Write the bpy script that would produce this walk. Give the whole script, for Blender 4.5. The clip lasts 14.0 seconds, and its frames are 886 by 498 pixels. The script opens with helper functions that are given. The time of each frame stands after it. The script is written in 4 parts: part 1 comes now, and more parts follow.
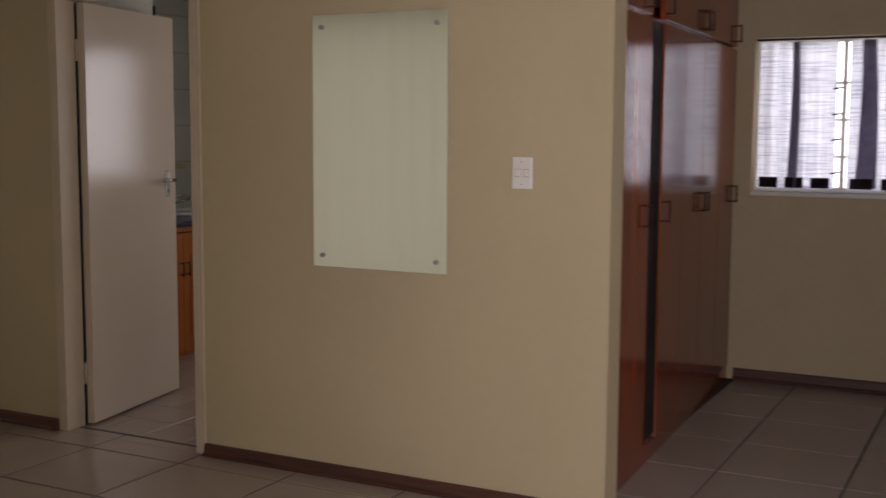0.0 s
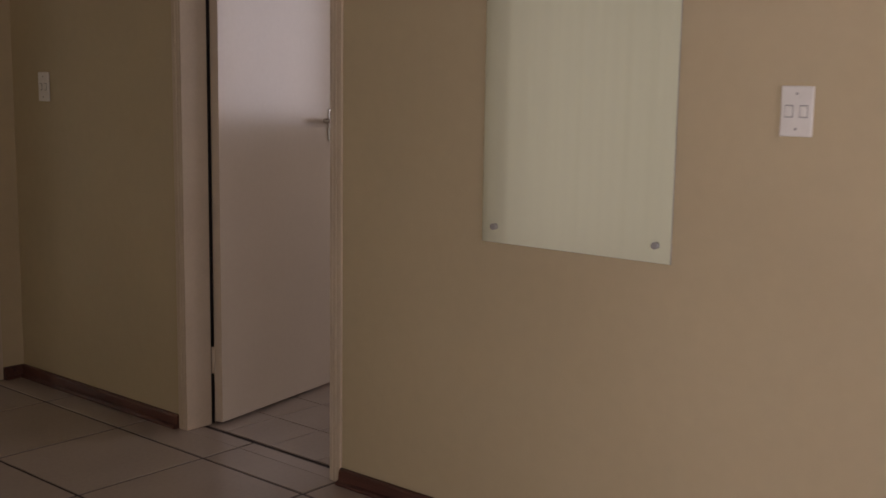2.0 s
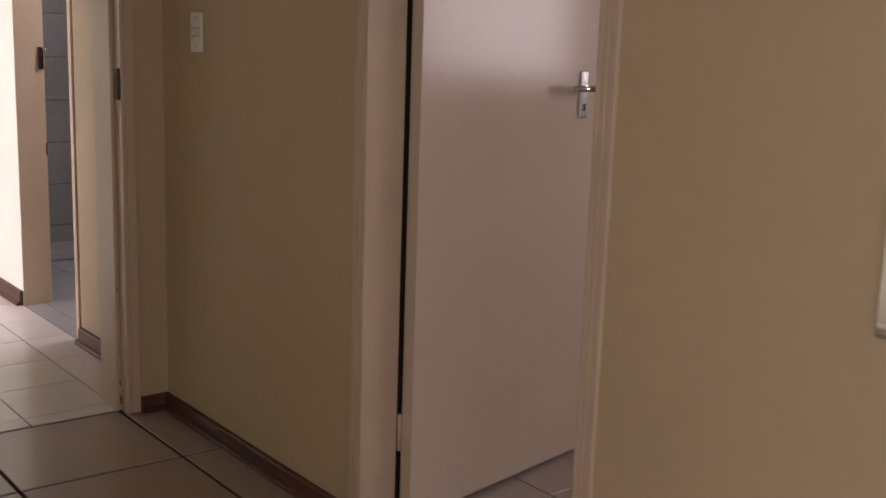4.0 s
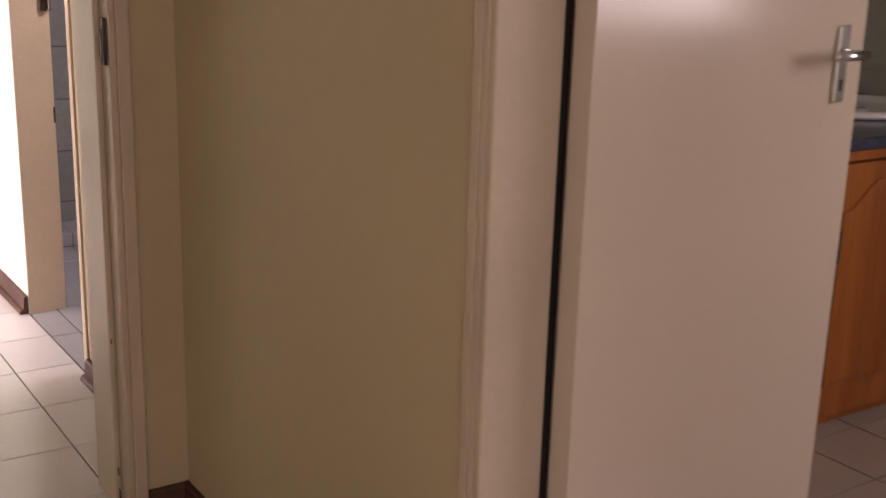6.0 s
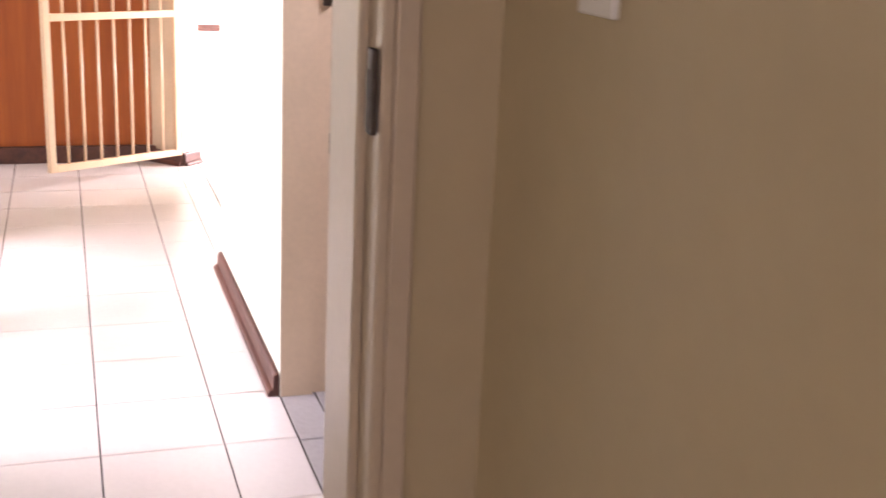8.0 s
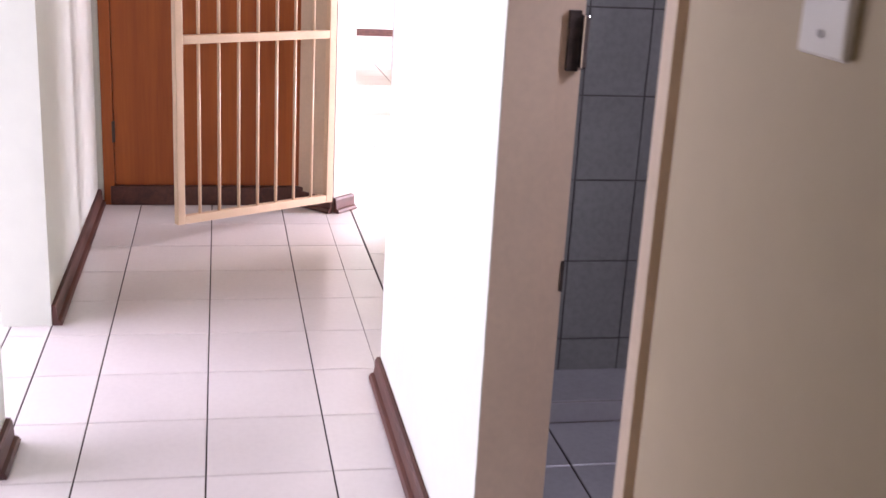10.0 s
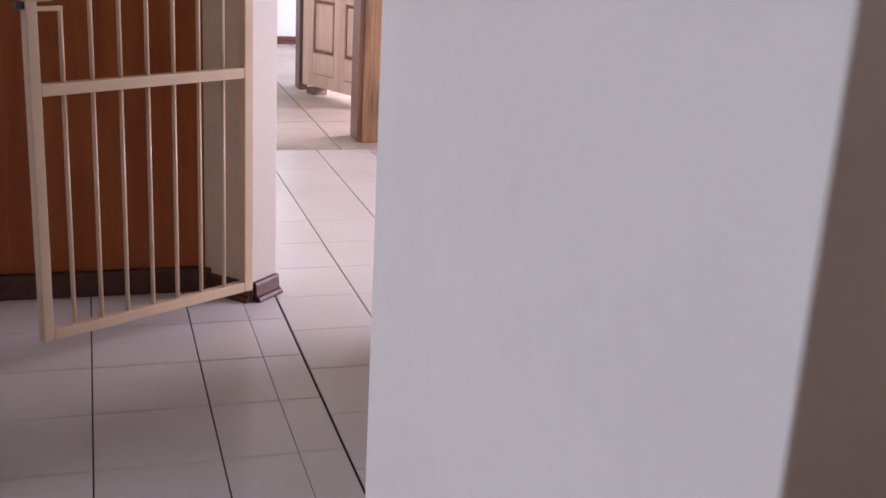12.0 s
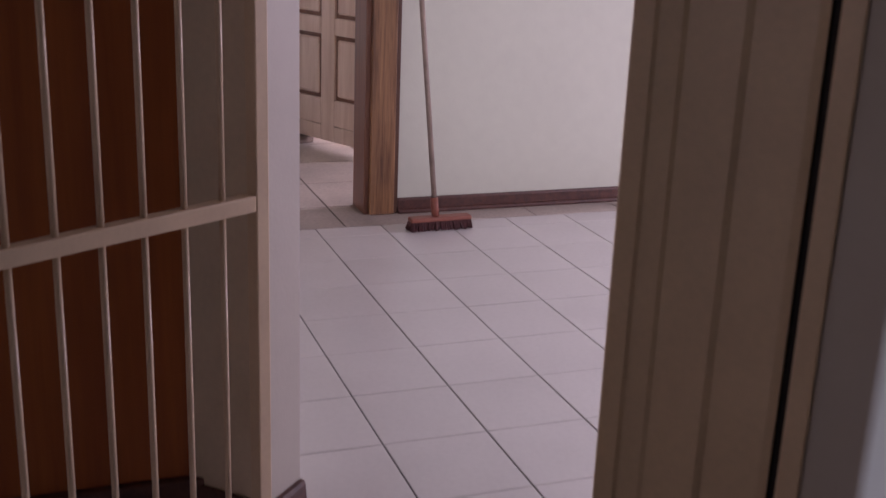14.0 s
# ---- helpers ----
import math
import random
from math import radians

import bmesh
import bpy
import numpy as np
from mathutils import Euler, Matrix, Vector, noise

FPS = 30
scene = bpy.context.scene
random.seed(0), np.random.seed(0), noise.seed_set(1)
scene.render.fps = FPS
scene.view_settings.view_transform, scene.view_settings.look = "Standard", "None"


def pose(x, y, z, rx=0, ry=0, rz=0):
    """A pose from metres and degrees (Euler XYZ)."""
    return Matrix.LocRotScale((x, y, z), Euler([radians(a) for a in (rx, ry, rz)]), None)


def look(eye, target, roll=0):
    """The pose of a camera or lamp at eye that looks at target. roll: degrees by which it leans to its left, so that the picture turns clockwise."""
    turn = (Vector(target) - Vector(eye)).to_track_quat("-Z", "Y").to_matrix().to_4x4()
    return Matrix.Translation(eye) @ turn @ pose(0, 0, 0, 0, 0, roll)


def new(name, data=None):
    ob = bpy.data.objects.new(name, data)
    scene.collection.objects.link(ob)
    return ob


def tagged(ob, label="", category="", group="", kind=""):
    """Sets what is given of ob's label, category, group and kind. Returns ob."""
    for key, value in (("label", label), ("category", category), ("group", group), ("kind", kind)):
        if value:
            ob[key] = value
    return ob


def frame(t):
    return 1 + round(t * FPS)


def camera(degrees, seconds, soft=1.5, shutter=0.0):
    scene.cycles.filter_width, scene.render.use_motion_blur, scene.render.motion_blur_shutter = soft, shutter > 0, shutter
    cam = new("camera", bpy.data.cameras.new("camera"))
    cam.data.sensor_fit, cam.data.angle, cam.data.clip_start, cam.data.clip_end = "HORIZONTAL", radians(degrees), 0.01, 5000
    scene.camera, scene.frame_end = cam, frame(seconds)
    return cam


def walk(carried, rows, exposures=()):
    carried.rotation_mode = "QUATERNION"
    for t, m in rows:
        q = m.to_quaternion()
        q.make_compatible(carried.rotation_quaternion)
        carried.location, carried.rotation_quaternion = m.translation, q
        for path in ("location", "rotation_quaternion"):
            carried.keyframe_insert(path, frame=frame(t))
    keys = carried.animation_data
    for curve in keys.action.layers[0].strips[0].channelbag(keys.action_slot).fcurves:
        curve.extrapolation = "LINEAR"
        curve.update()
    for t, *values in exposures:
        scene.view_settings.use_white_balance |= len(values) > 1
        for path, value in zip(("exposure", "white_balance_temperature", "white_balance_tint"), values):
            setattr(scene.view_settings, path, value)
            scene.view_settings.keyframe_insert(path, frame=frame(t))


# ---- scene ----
cam = camera(42.9, 14.0, soft=1.5, shutter=0.5)
PATH = [
    (0, (-3.768, -1.717, 1.400), (-1.945, -0.776, 1.185), 0.3),
    (0.5, (-3.448, -1.561, 1.384), (-1.686, -0.514, 1.157), 0.3),
    (1, (-3.135, -1.438, 1.368), (-1.432, -0.300, 1.132), 0.5),
    (1.5, (-2.816, -1.328, 1.322), (-1.194, -0.082, 1.056), 0.8),
    (2, (-2.496, -1.155, 1.303), (-0.939, 0.163, 1.001), 0.9),
    (2.5, (-2.194, -0.921, 1.311), (-0.704, 0.464, 0.972), 0.8),
    (3, (-1.956, -0.638, 1.296), (-0.579, 0.855, 0.937), 0.9),
    (3.2, (-1.870, -0.528, 1.295), (-0.529, 0.996, 0.935), 1.3),
    (5.3, (-1.105, 0.626, 1.322), (0.073, 2.247, 0.832), 1.5),
    (5.5, (-1.039, 0.727, 1.311), (0.125, 2.354, 0.809), 1.5),
    (6, (-0.893, 0.992, 1.294), (0.227, 2.640, 0.765), 1.7),
    (6.5, (-0.743, 1.278, 1.281), (0.329, 2.953, 0.731), 2.0),
    (7, (-0.606, 1.553, 1.303), (0.345, 3.291, 0.734), 2.1),
    (7.5, (-0.531, 1.826, 1.276), (0.256, 3.645, 0.703), 2.6),
    (8, (-0.483, 2.123, 1.283), (0.158, 3.995, 0.701), 2.8),
    (8.5, (-0.422, 2.433, 1.281), (0.065, 4.349, 0.692), 3.0),
    (8.7, (-0.409, 2.534, 1.277), (0.022, 4.462, 0.687), 3.1),
    (10.8, (-0.406, 3.630, 1.321), (-0.009, 5.558, 0.707), 3.2),
    (11, (-0.404, 3.735, 1.322), (0.031, 5.655, 0.708), 3.3),
    (11.5, (-0.401, 4.028, 1.325), (0.141, 5.921, 0.714), 3.3),
    (12, (-0.410, 4.362, 1.305), (0.190, 6.239, 0.695), 3.1),
    (12.5, (-0.422, 4.698, 1.295), (0.211, 6.563, 0.686), 3.0),
    (13, (-0.401, 5.042, 1.310), (0.248, 6.902, 0.701), 2.9),
    (13.5, (-0.387, 5.380, 1.321), (0.273, 7.236, 0.712), 2.6),
    (14, (-0.350, 5.729, 1.335), (0.331, 7.578, 0.726), 2.2),
]
EXPOSURES = [(0.0, 0.3, 6750, 23), (1.5, 0.22, 6900, 28), (3.0, 0.47, 6900, 32), (5.5, 1.05, 7350, 38), (7.0, 1.55, 7100, 37), (8.7, 1.72, 6400, 37), (10.8, 0.05, 5950, 42), (11.8, -0.52, 5950, 42), (12.5, -0.95, 5950, 41), (13.3, -1.5, 6000, 43), (14.0, -2.0, 5850, 47)]
walk(cam, [(t, look(eye, target, roll)) for t, eye, target, roll in PATH], EXPOSURES)

# ---------------------------------------------------------------- world and light
world = bpy.data.worlds.new("world")
scene.world = world
world.use_nodes = True
wn = world.node_tree
sky = wn.nodes.new("ShaderNodeTexSky")
sky.sky_type = "NISHITA"
sky.sun_disc = False
sky.sun_elevation = radians(48)
sky.sun_rotation = radians(250)
wn.links.new(sky.outputs[0], wn.nodes["Background"].inputs[0])
wn.nodes["Background"].inputs[1].default_value = 0.12

sun_data = bpy.data.lights.new("sun", "SUN")
sun_data.energy, sun_data.angle, sun_data.color = 3.0, radians(0.5), (1.0, 0.95, 0.88)
sun = new("sun", sun_data)
sun.matrix_world = look((-8, -3, 10), (0, 0, 0))


def window_lamp(name, eye, target, sx, sy, power, colour=(0.93, 0.96, 1.0)):
    d = bpy.data.lights.new(name, "AREA")
    d.shape, d.size, d.size_y, d.energy, d.color = "RECTANGLE", sx, sy, power, colour
    o = new(name, d)
    o.matrix_world = look(eye, target)
    return o


# Lamp of an unseen south window, added to light the bedroom.
window_lamp("lamp_bedroom_added", (-1.6, -3.02, 1.5), (-1.6, 0, 1.2), 1.7, 1.2, 12)
window_lamp("lamp_curtained_window", (-3.40, 1.68, 1.1), (0, 1.68, 1.1), 3.15, 2.15, 8.0, (0.98, 0.98, 0.92))
# Unseen west window's lamp, added so light fades along the mirror wall.
window_lamp("lamp_west_added", (-4.57, -2.0, 1.5), (0, -0.2, 1.0), 0.95, 1.2, 46, (0.90, 0.96, 1.0))
window_lamp("lamp_dressing_window", (2.79, -0.85, 1.49), (0, -0.85, 1.4), 0.95, 0.82, 6.4)
window_lamp("lamp_ensuite_window", (2.60, 0.95, 1.5), (0, 1.3, 1.3), 0.8, 0.85, 11)
window_lamp("lamp_side_window", (-3.45, 6.33, 1.35), (0, 5.95, -0.9), 3.3, 1.7, 98, (0.97, 0.97, 0.97))
# Added fill lamp; the shower room has no window behind it.
window_lamp("lamp_shower_fill", (1.045, 4.5, 1.75), (0.4, 5.0, 0.9), 0.5, 0.4, 13)
window_lamp("lamp_living_window", (4.45, 8.0, 1.5), (0, 8.0, 0.9), 2.2, 1.4, 300, (1.0, 0.98, 0.94))
window_lamp("lamp_hall_window", (4.45, 11.2, 1.5), (0, 11.2, 0.6), 1.2, 1.4, 400, (1.0, 0.96, 0.92))
window_lamp("lamp_far_window", (4.45, 13.3, 1.5), (0, 13.3, 1.0), 2.0, 1.4, 350)


# ---------------------------------------------------------------- materials
def material(name, colour, rough=0.6, var=0.06, scale=6.0, bump=0.0, bump_scale=180.0, metal=0.0, coat=0.0, dark=None, spots=0.0):
    m = bpy.data.materials.new(name)
    m.use_nodes = True
    nt = m.node_tree
    b = nt.nodes["Principled BSDF"]
    co = nt.nodes.new("ShaderNodeTexCoord")
    big = nt.nodes.new("ShaderNodeTexNoise")
    big.inputs["Scale"].default_value, big.inputs["Detail"].default_value = scale, 5.0
    fine = nt.nodes.new("ShaderNodeTexNoise")
    fine.inputs["Scale"].default_value, fine.inputs["Detail"].default_value = scale * 14, 3.0
    nt.links.new(co.outputs["Object"], big.inputs["Vector"])
    nt.links.new(co.outputs["Object"], fine.inputs["Vector"])
    add = nt.nodes.new("ShaderNodeMath")
    add.operation = "ADD"
    half = nt.nodes.new("ShaderNodeMath")
    half.operation = "MULTIPLY"
    half.inputs[1].default_value = 0.5
    nt.links.new(big.outputs[0], add.inputs[0])
    nt.links.new(fine.outputs[0], half.inputs[0])
    nt.links.new(half.outputs[0], add.inputs[1])
    ramp = nt.nodes.new("ShaderNodeMapRange")
    ramp.inputs[1].default_value, ramp.inputs[2].default_value = 0.5, 1.0
    nt.links.new(add.outputs[0], ramp.inputs[0])
    mix = nt.nodes.new("ShaderNodeMix")
    mix.data_type = "RGBA"
    lo = dark or tuple(c * (1 - 2 * var) for c in colour)
    hi = tuple(min(1, c * (1 + var)) for c in colour)
    mix.inputs[6].default_value, mix.inputs[7].default_value = (*lo, 1), (*hi, 1)
    nt.links.new(ramp.outputs[0], mix.inputs[0])
    nt.links.new(mix.outputs[2], b.inputs["Base Color"])
    rr = nt.nodes.new("ShaderNodeMapRange")
    rr.inputs[3].default_value, rr.inputs[4].default_value = max(0.02, rough - 0.025), min(1, rough + 0.025)
    nt.links.new(big.outputs[0], rr.inputs[0])
    nt.links.new(rr.outputs[0], b.inputs["Roughness"])
    b.inputs["Metallic"].default_value = metal
    b.inputs["Coat Weight"].default_value = coat
    b.inputs["Coat Roughness"].default_value = 0.12
    if bump:
        grain = nt.nodes.new("ShaderNodeTexNoise")
        grain.inputs["Scale"].default_value, grain.inputs["Detail"].default_value = bump_scale, 3.0
        nt.links.new(co.outputs["Object"], grain.inputs["Vector"])
        bp = nt.nodes.new("ShaderNodeBump")
        bp.inputs["Strength"].default_value, bp.inputs["Distance"].default_value = bump, 0.004
        nt.links.new(grain.outputs[0], bp.inputs["Height"])
        nt.links.new(bp.outputs[0], b.inputs["Normal"])
    return m


def wood(name, light, dark, rough=0.4, coat=0.0, along="Z", freq=22.0, stretch=0.06, bump=0.15):
    m = bpy.data.materials.new(name)
    m.use_nodes = True
    nt = m.node_tree
    b = nt.nodes["Principled BSDF"]
    co = nt.nodes.new("ShaderNodeTexCoord")
    mp = nt.nodes.new("ShaderNodeMapping")
    s = [1.0, 1.0, 1.0]
    s["XYZ".index(along)] = stretch
    mp.inputs["Scale"].default_value = s
    nt.links.new(co.outputs["Object"], mp.inputs["Vector"])
    n1 = nt.nodes.new("ShaderNodeTexNoise")
    n1.inputs["Scale"].default_value, n1.inputs["Detail"].default_value, n1.inputs["Distortion"].default_value = freq, 6.0, 0.8
    n2 = nt.nodes.new("ShaderNodeTexNoise")
    n2.inputs["Scale"].default_value, n2.inputs["Detail"].default_value = freq * 7, 2.0
    nt.links.new(mp.outputs[0], n1.inputs["Vector"])
    nt.links.new(mp.outputs[0], n2.inputs["Vector"])
    add = nt.nodes.new("ShaderNodeMath")
    add.operation = "MULTIPLY_ADD"
    add.inputs[1].default_value = 0.45
    nt.links.new(n2.outputs[0], add.inputs[0])
    nt.links.new(n1.outputs[0], add.inputs[2])
    ramp = nt.nodes.new("ShaderNodeMapRange")
    ramp.inputs[1].default_value, ramp.inputs[2].default_value = 0.5, 0.95
    nt.links.new(add.outputs[0], ramp.inputs[0])
    mix = nt.nodes.new("ShaderNodeMix")
    mix.data_type = "RGBA"
    mix.inputs[6].default_value, mix.inputs[7].default_value = (*light, 1), (*dark, 1)
    nt.links.new(ramp.outputs[0], mix.inputs[0])
    nt.links.new(mix.outputs[2], b.inputs["Base Color"])
    b.inputs["Roughness"].default_value = rough
    b.inputs["Coat Weight"].default_value = coat
    b.inputs["Coat Roughness"].default_value = 0.1
    bp = nt.nodes.new("ShaderNodeBump")
    bp.inputs["Strength"].default_value, bp.inputs["Distance"].default_value = bump, 0.002
    nt.links.new(add.outputs[0], bp.inputs["Height"])
    nt.links.new(bp.outputs[0], b.inputs["Normal"])
    return m


def tile_material(name, colour, rough, var=0.05, dirt=0.12, spec=0.5):
    """Glazed tile: each piece differs a little, with clouding and faint scuffs."""
    m = bpy.data.materials.new(name)
    m.use_nodes = True
    nt = m.node_tree
    b = nt.nodes["Principled BSDF"]
    geo = nt.nodes.new("ShaderNodeNewGeometry")
    info = nt.nodes.new("ShaderNodeObjectInfo")
    cloud = nt.nodes.new("ShaderNodeTexNoise")
    cloud.inputs["Scale"].default_value, cloud.inputs["Detail"].default_value = 2.2, 6.0
    fine = nt.nodes.new("ShaderNodeTexNoise")
    fine.inputs["Scale"].default_value, fine.inputs["Detail"].default_value = 60.0, 4.0
    for n in (cloud, fine):
        nt.links.new(geo.outputs["Position"], n.inputs["Vector"])
    a = nt.nodes.new("ShaderNodeMath")
    a.operation = "MULTIPLY_ADD"
    a.inputs[1].default_value = var * 2
    a.inputs[2].default_value = 1 - var
    nt.links.new(info.outputs["Random"], a.inputs[0])
    d = nt.nodes.new("ShaderNodeMapRange")
    d.inputs[1].default_value, d.inputs[2].default_value, d.inputs[3].default_value, d.inputs[4].default_value = 0.35, 0.65, 1 - dirt, 1.0
    nt.links.new(cloud.outputs[0], d.inputs[0])
    f = nt.nodes.new("ShaderNodeMapRange")
    f.inputs[1].default_value, f.inputs[2].default_value, f.inputs[3].default_value, f.inputs[4].default_value = 0.3, 0.6, 1 - dirt * 0.6, 1.0
    nt.links.new(fine.outputs[0], f.inputs[0])
    m1 = nt.nodes.new("ShaderNodeMath")
    m1.operation = "MULTIPLY"
    m2 = nt.nodes.new("ShaderNodeMath")
    m2.operation = "MULTIPLY"
    nt.links.new(a.outputs[0], m1.inputs[0])
    nt.links.new(d.outputs[0], m1.inputs[1])
    nt.links.new(m1.outputs[0], m2.inputs[0])
    nt.links.new(f.outputs[0], m2.inputs[1])
    v = nt.nodes.new("ShaderNodeVectorMath")
    v.operation = "SCALE"
    v.inputs[0].default_value = colour
    nt.links.new(m2.outputs[0], v.inputs["Scale"])
    nt.links.new(v.outputs[0], b.inputs["Base Color"])
    r = nt.nodes.new("ShaderNodeMapRange")
    r.inputs[3].default_value, r.inputs[4].default_value = rough + 0.03, max(0.05, rough - 0.03)
    nt.links.new(cloud.outputs[0], r.inputs[0])
    nt.links.new(r.outputs[0], b.inputs["Roughness"])
    b.inputs["Specular IOR Level"].default_value = spec
    bp = nt.nodes.new("ShaderNodeBump")
    bp.inputs["Strength"].default_value, bp.inputs["Distance"].default_value = 0.06, 0.002
    nt.links.new(fine.outputs[0], bp.inputs["Height"])
    nt.links.new(bp.outputs[0], b.inputs["Normal"])
    return m


M_CREAM = material("cream_wall_paint", (0.515, 0.417, 0.265), 0.62, 0.03, 1.6, 0.10, 90)
M_WHITE = material("off_white_wall_paint", (0.70, 0.735, 0.655), 0.55, 0.025, 1.5, 0.10, 90)
M_LIVING = material("cream_white_wall_paint", (0.66, 0.66, 0.555), 0.6, 0.03, 1.2, 0.10, 90)
# Warm wall paint with the pillar's shade put into its colour.
M_PILLAR = material("warm_wall_paint_shade_toned", (0.52, 0.465, 0.40), 0.55, 0.03, 1.5, 0.10, 90)
M_PALE = material("pale_wall_paint", (0.82, 0.82, 0.74), 0.6, 0.02, 1.5, 0.05, 90)
# Ceiling colour is kept dark so that little light bounces off it.
M_CEIL = material("ceiling_low_bounce", (0.40, 0.36, 0.31), 0.8, 0.03, 2.0, 0.05, 60)
M_FRAME = material("cream_steel_frame_paint", (0.57, 0.463, 0.345), 0.33, 0.04, 5.0, 0.04, 60)
# Frame paint copies; warm bounce and missing light are put into their colour.
M_FRAME_TONED = material("frame_paint_toned_tan", (0.66, 0.52, 0.37), 0.4, 0.05, 5.0, 0.04, 60)
M_FRAME_LIFTED = material("frame_paint_lifted_buff", (0.72, 0.50, 0.29), 0.38, 0.05, 5.0, 0.05, 60)
M_DOOR = material("cream_door_paint", (0.555, 0.459, 0.355), 0.17, 0.02, 3.0, 0.03, 40)
M_DOOR.node_tree.nodes["Principled BSDF"].inputs["Specular IOR Level"].default_value = 0.22
M_SKIRT = wood("dark_varnished_skirting", (0.115, 0.040, 0.026), (0.055, 0.020, 0.015), 0.5, 0.0, "Y", 30, 0.08)
M_GROUT = material("dark_grout", (0.034, 0.020, 0.016), 0.95, 0.15, 20, 0.3, 300)
M_GROUT_WALL = material("dirty_wall_grout", (0.115, 0.105, 0.10), 0.9, 0.25, 12, 0.3, 300)
M_GROUT2 = material("grey_grout", (0.22, 0.17, 0.15), 0.9, 0.2, 20, 0.3, 300)
M_TILE = tile_material("glazed_floor_tile", (0.74, 0.705, 0.69), 0.22, 0.03, 0.06)
M_TILE_BED = tile_material("bedroom_floor_tile", (0.39, 0.315, 0.265), 0.26, 0.03, 0.08)
M_TILE_BLUE = tile_material("blue_grey_wall_tile", (0.275, 0.275, 0.262), 0.22, 0.05, 0.2)
M_TILE_GREY = tile_material("pale_grey_floor_tile", (0.42, 0.41, 0.42), 0.2, 0.04, 0.12)
M_TILE_PALE = tile_material("pale_wall_tile", (0.58, 0.58, 0.50), 0.18, 0.03, 0.1)
M_MAHOG = wood("varnished_red_brown_wood", (0.32, 0.060, 0.018), (0.19, 0.031, 0.010), 0.14, 0.05, "Z", 16, 0.05, 0.08)
M_FRONT = wood("orange_brown_door_veneer", (0.385, 0.097, 0.011), (0.285, 0.061, 0.007), 0.6, 0.0, "Z", 14, 0.05, 0.08)
M_HONEY = wood("honey_wood_vanity", (0.43, 0.130, 0.024), (0.27, 0.070, 0.012), 0.33, 0.4, "Z", 18, 0.06)
M_OAK = wood("oak_frame_wood", (0.40, 0.20, 0.085), (0.12, 0.05, 0.022), 0.45, 0.15, "Z", 26, 0.05, 0.3)
# Darker brown than the pine; paints the shade in the panel grooves.
M_GROOVE_SHADE = wood("brown_groove_shade", (0.26, 0.13, 0.08), (0.16, 0.075, 0.045), 0.5, 0.0, "Z", 20, 0.05, 0.2)
M_LINING = wood("red_brown_door_lining", (0.24, 0.095, 0.05), (0.15, 0.055, 0.03), 0.45, 0.15, "Z", 22, 0.05, 0.2)
M_PINE = wood("pale_pine_door", (0.80, 0.62, 0.50), (0.64, 0.45, 0.34), 0.5, 0.1, "Z", 20, 0.05, 0.2)
M_DARKWOOD = wood("dark_brown_frame_wood", (0.13, 0.060, 0.035), (0.07, 0.03, 0.02), 0.45, 0.1)
M_GATE = material("cream_gate_enamel", (0.70, 0.52, 0.345), 0.35, 0.04, 8.0, 0.05, 60)
M_CHROME = material("worn_chrome", (0.72, 0.71, 0.70), 0.16, 0.05, 30, 0.0, metal=1.0)
M_STEEL = material("aged_dark_steel", (0.075, 0.055, 0.045), 0.5, 0.25, 60, 0.1, 200, metal=0.4)
M_BRONZE = material("dark_bronze_handle", (0.05, 0.03, 0.02), 0.4, 0.2, 60, 0.0, metal=0.7)
M_PLASTIC = material("white_switch_plastic", (0.76, 0.73, 0.68), 0.35, 0.02, 10)
M_GREYP = material("grey_print", (0.35, 0.33, 0.31), 0.5, 0.02, 10)
# Flat black that paints shade into gaps, slots, keyholes and the vent.
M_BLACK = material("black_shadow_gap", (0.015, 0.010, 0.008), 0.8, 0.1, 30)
M_TOP = material("navy_worktop_laminate", (0.045, 0.055, 0.095), 0.22, 0.2, 60, 0.02, 200)
M_BASIN = material("white_glazed_ceramic", (0.80, 0.77, 0.74), 0.12, 0.02, 6)
M_BROOM_HEAD = wood("red_broom_block", (0.34, 0.11, 0.07), (0.22, 0.07, 0.045), 0.5, 0.1, "X")
M_BRISTLE = material("dark_red_bristles", (0.085, 0.022, 0.022), 0.7, 0.3, 60)
M_STICK = material("worn_broom_handle", (0.34, 0.25, 0.20), 0.5, 0.15, 12, 0.1, 200)
M_BRICK = material("brick_doorstop", (0.20, 0.15, 0.12), 0.9, 0.2, 20, 0.5, 150)
M_WINFRAME = material("white_window_enamel", (0.80, 0.77, 0.70), 0.4, 0.03, 6)

M_MIRROR = bpy.data.materials.new("mirror_silvering")
M_MIRROR.use_nodes = True
_b = M_MIRROR.node_tree.nodes["Principled BSDF"]
_b.inputs["Base Color"].default_value, _b.inputs["Metallic"].default_value, _b.inputs["Roughness"].default_value = (0.90, 0.93, 0.88, 1), 1.0, 0.015

M_GLASS = bpy.data.materials.new("window_glass")
M_GLASS.use_nodes = True
_b = M_GLASS.node_tree.nodes["Principled BSDF"]
_b.inputs["Base Color"].default_value, _b.inputs["Roughness"].default_value, _b.inputs["Transmission Weight"].default_value, _b.inputs["IOR"].default_value = (1, 1, 1, 1), 0.02, 1.0, 1.45


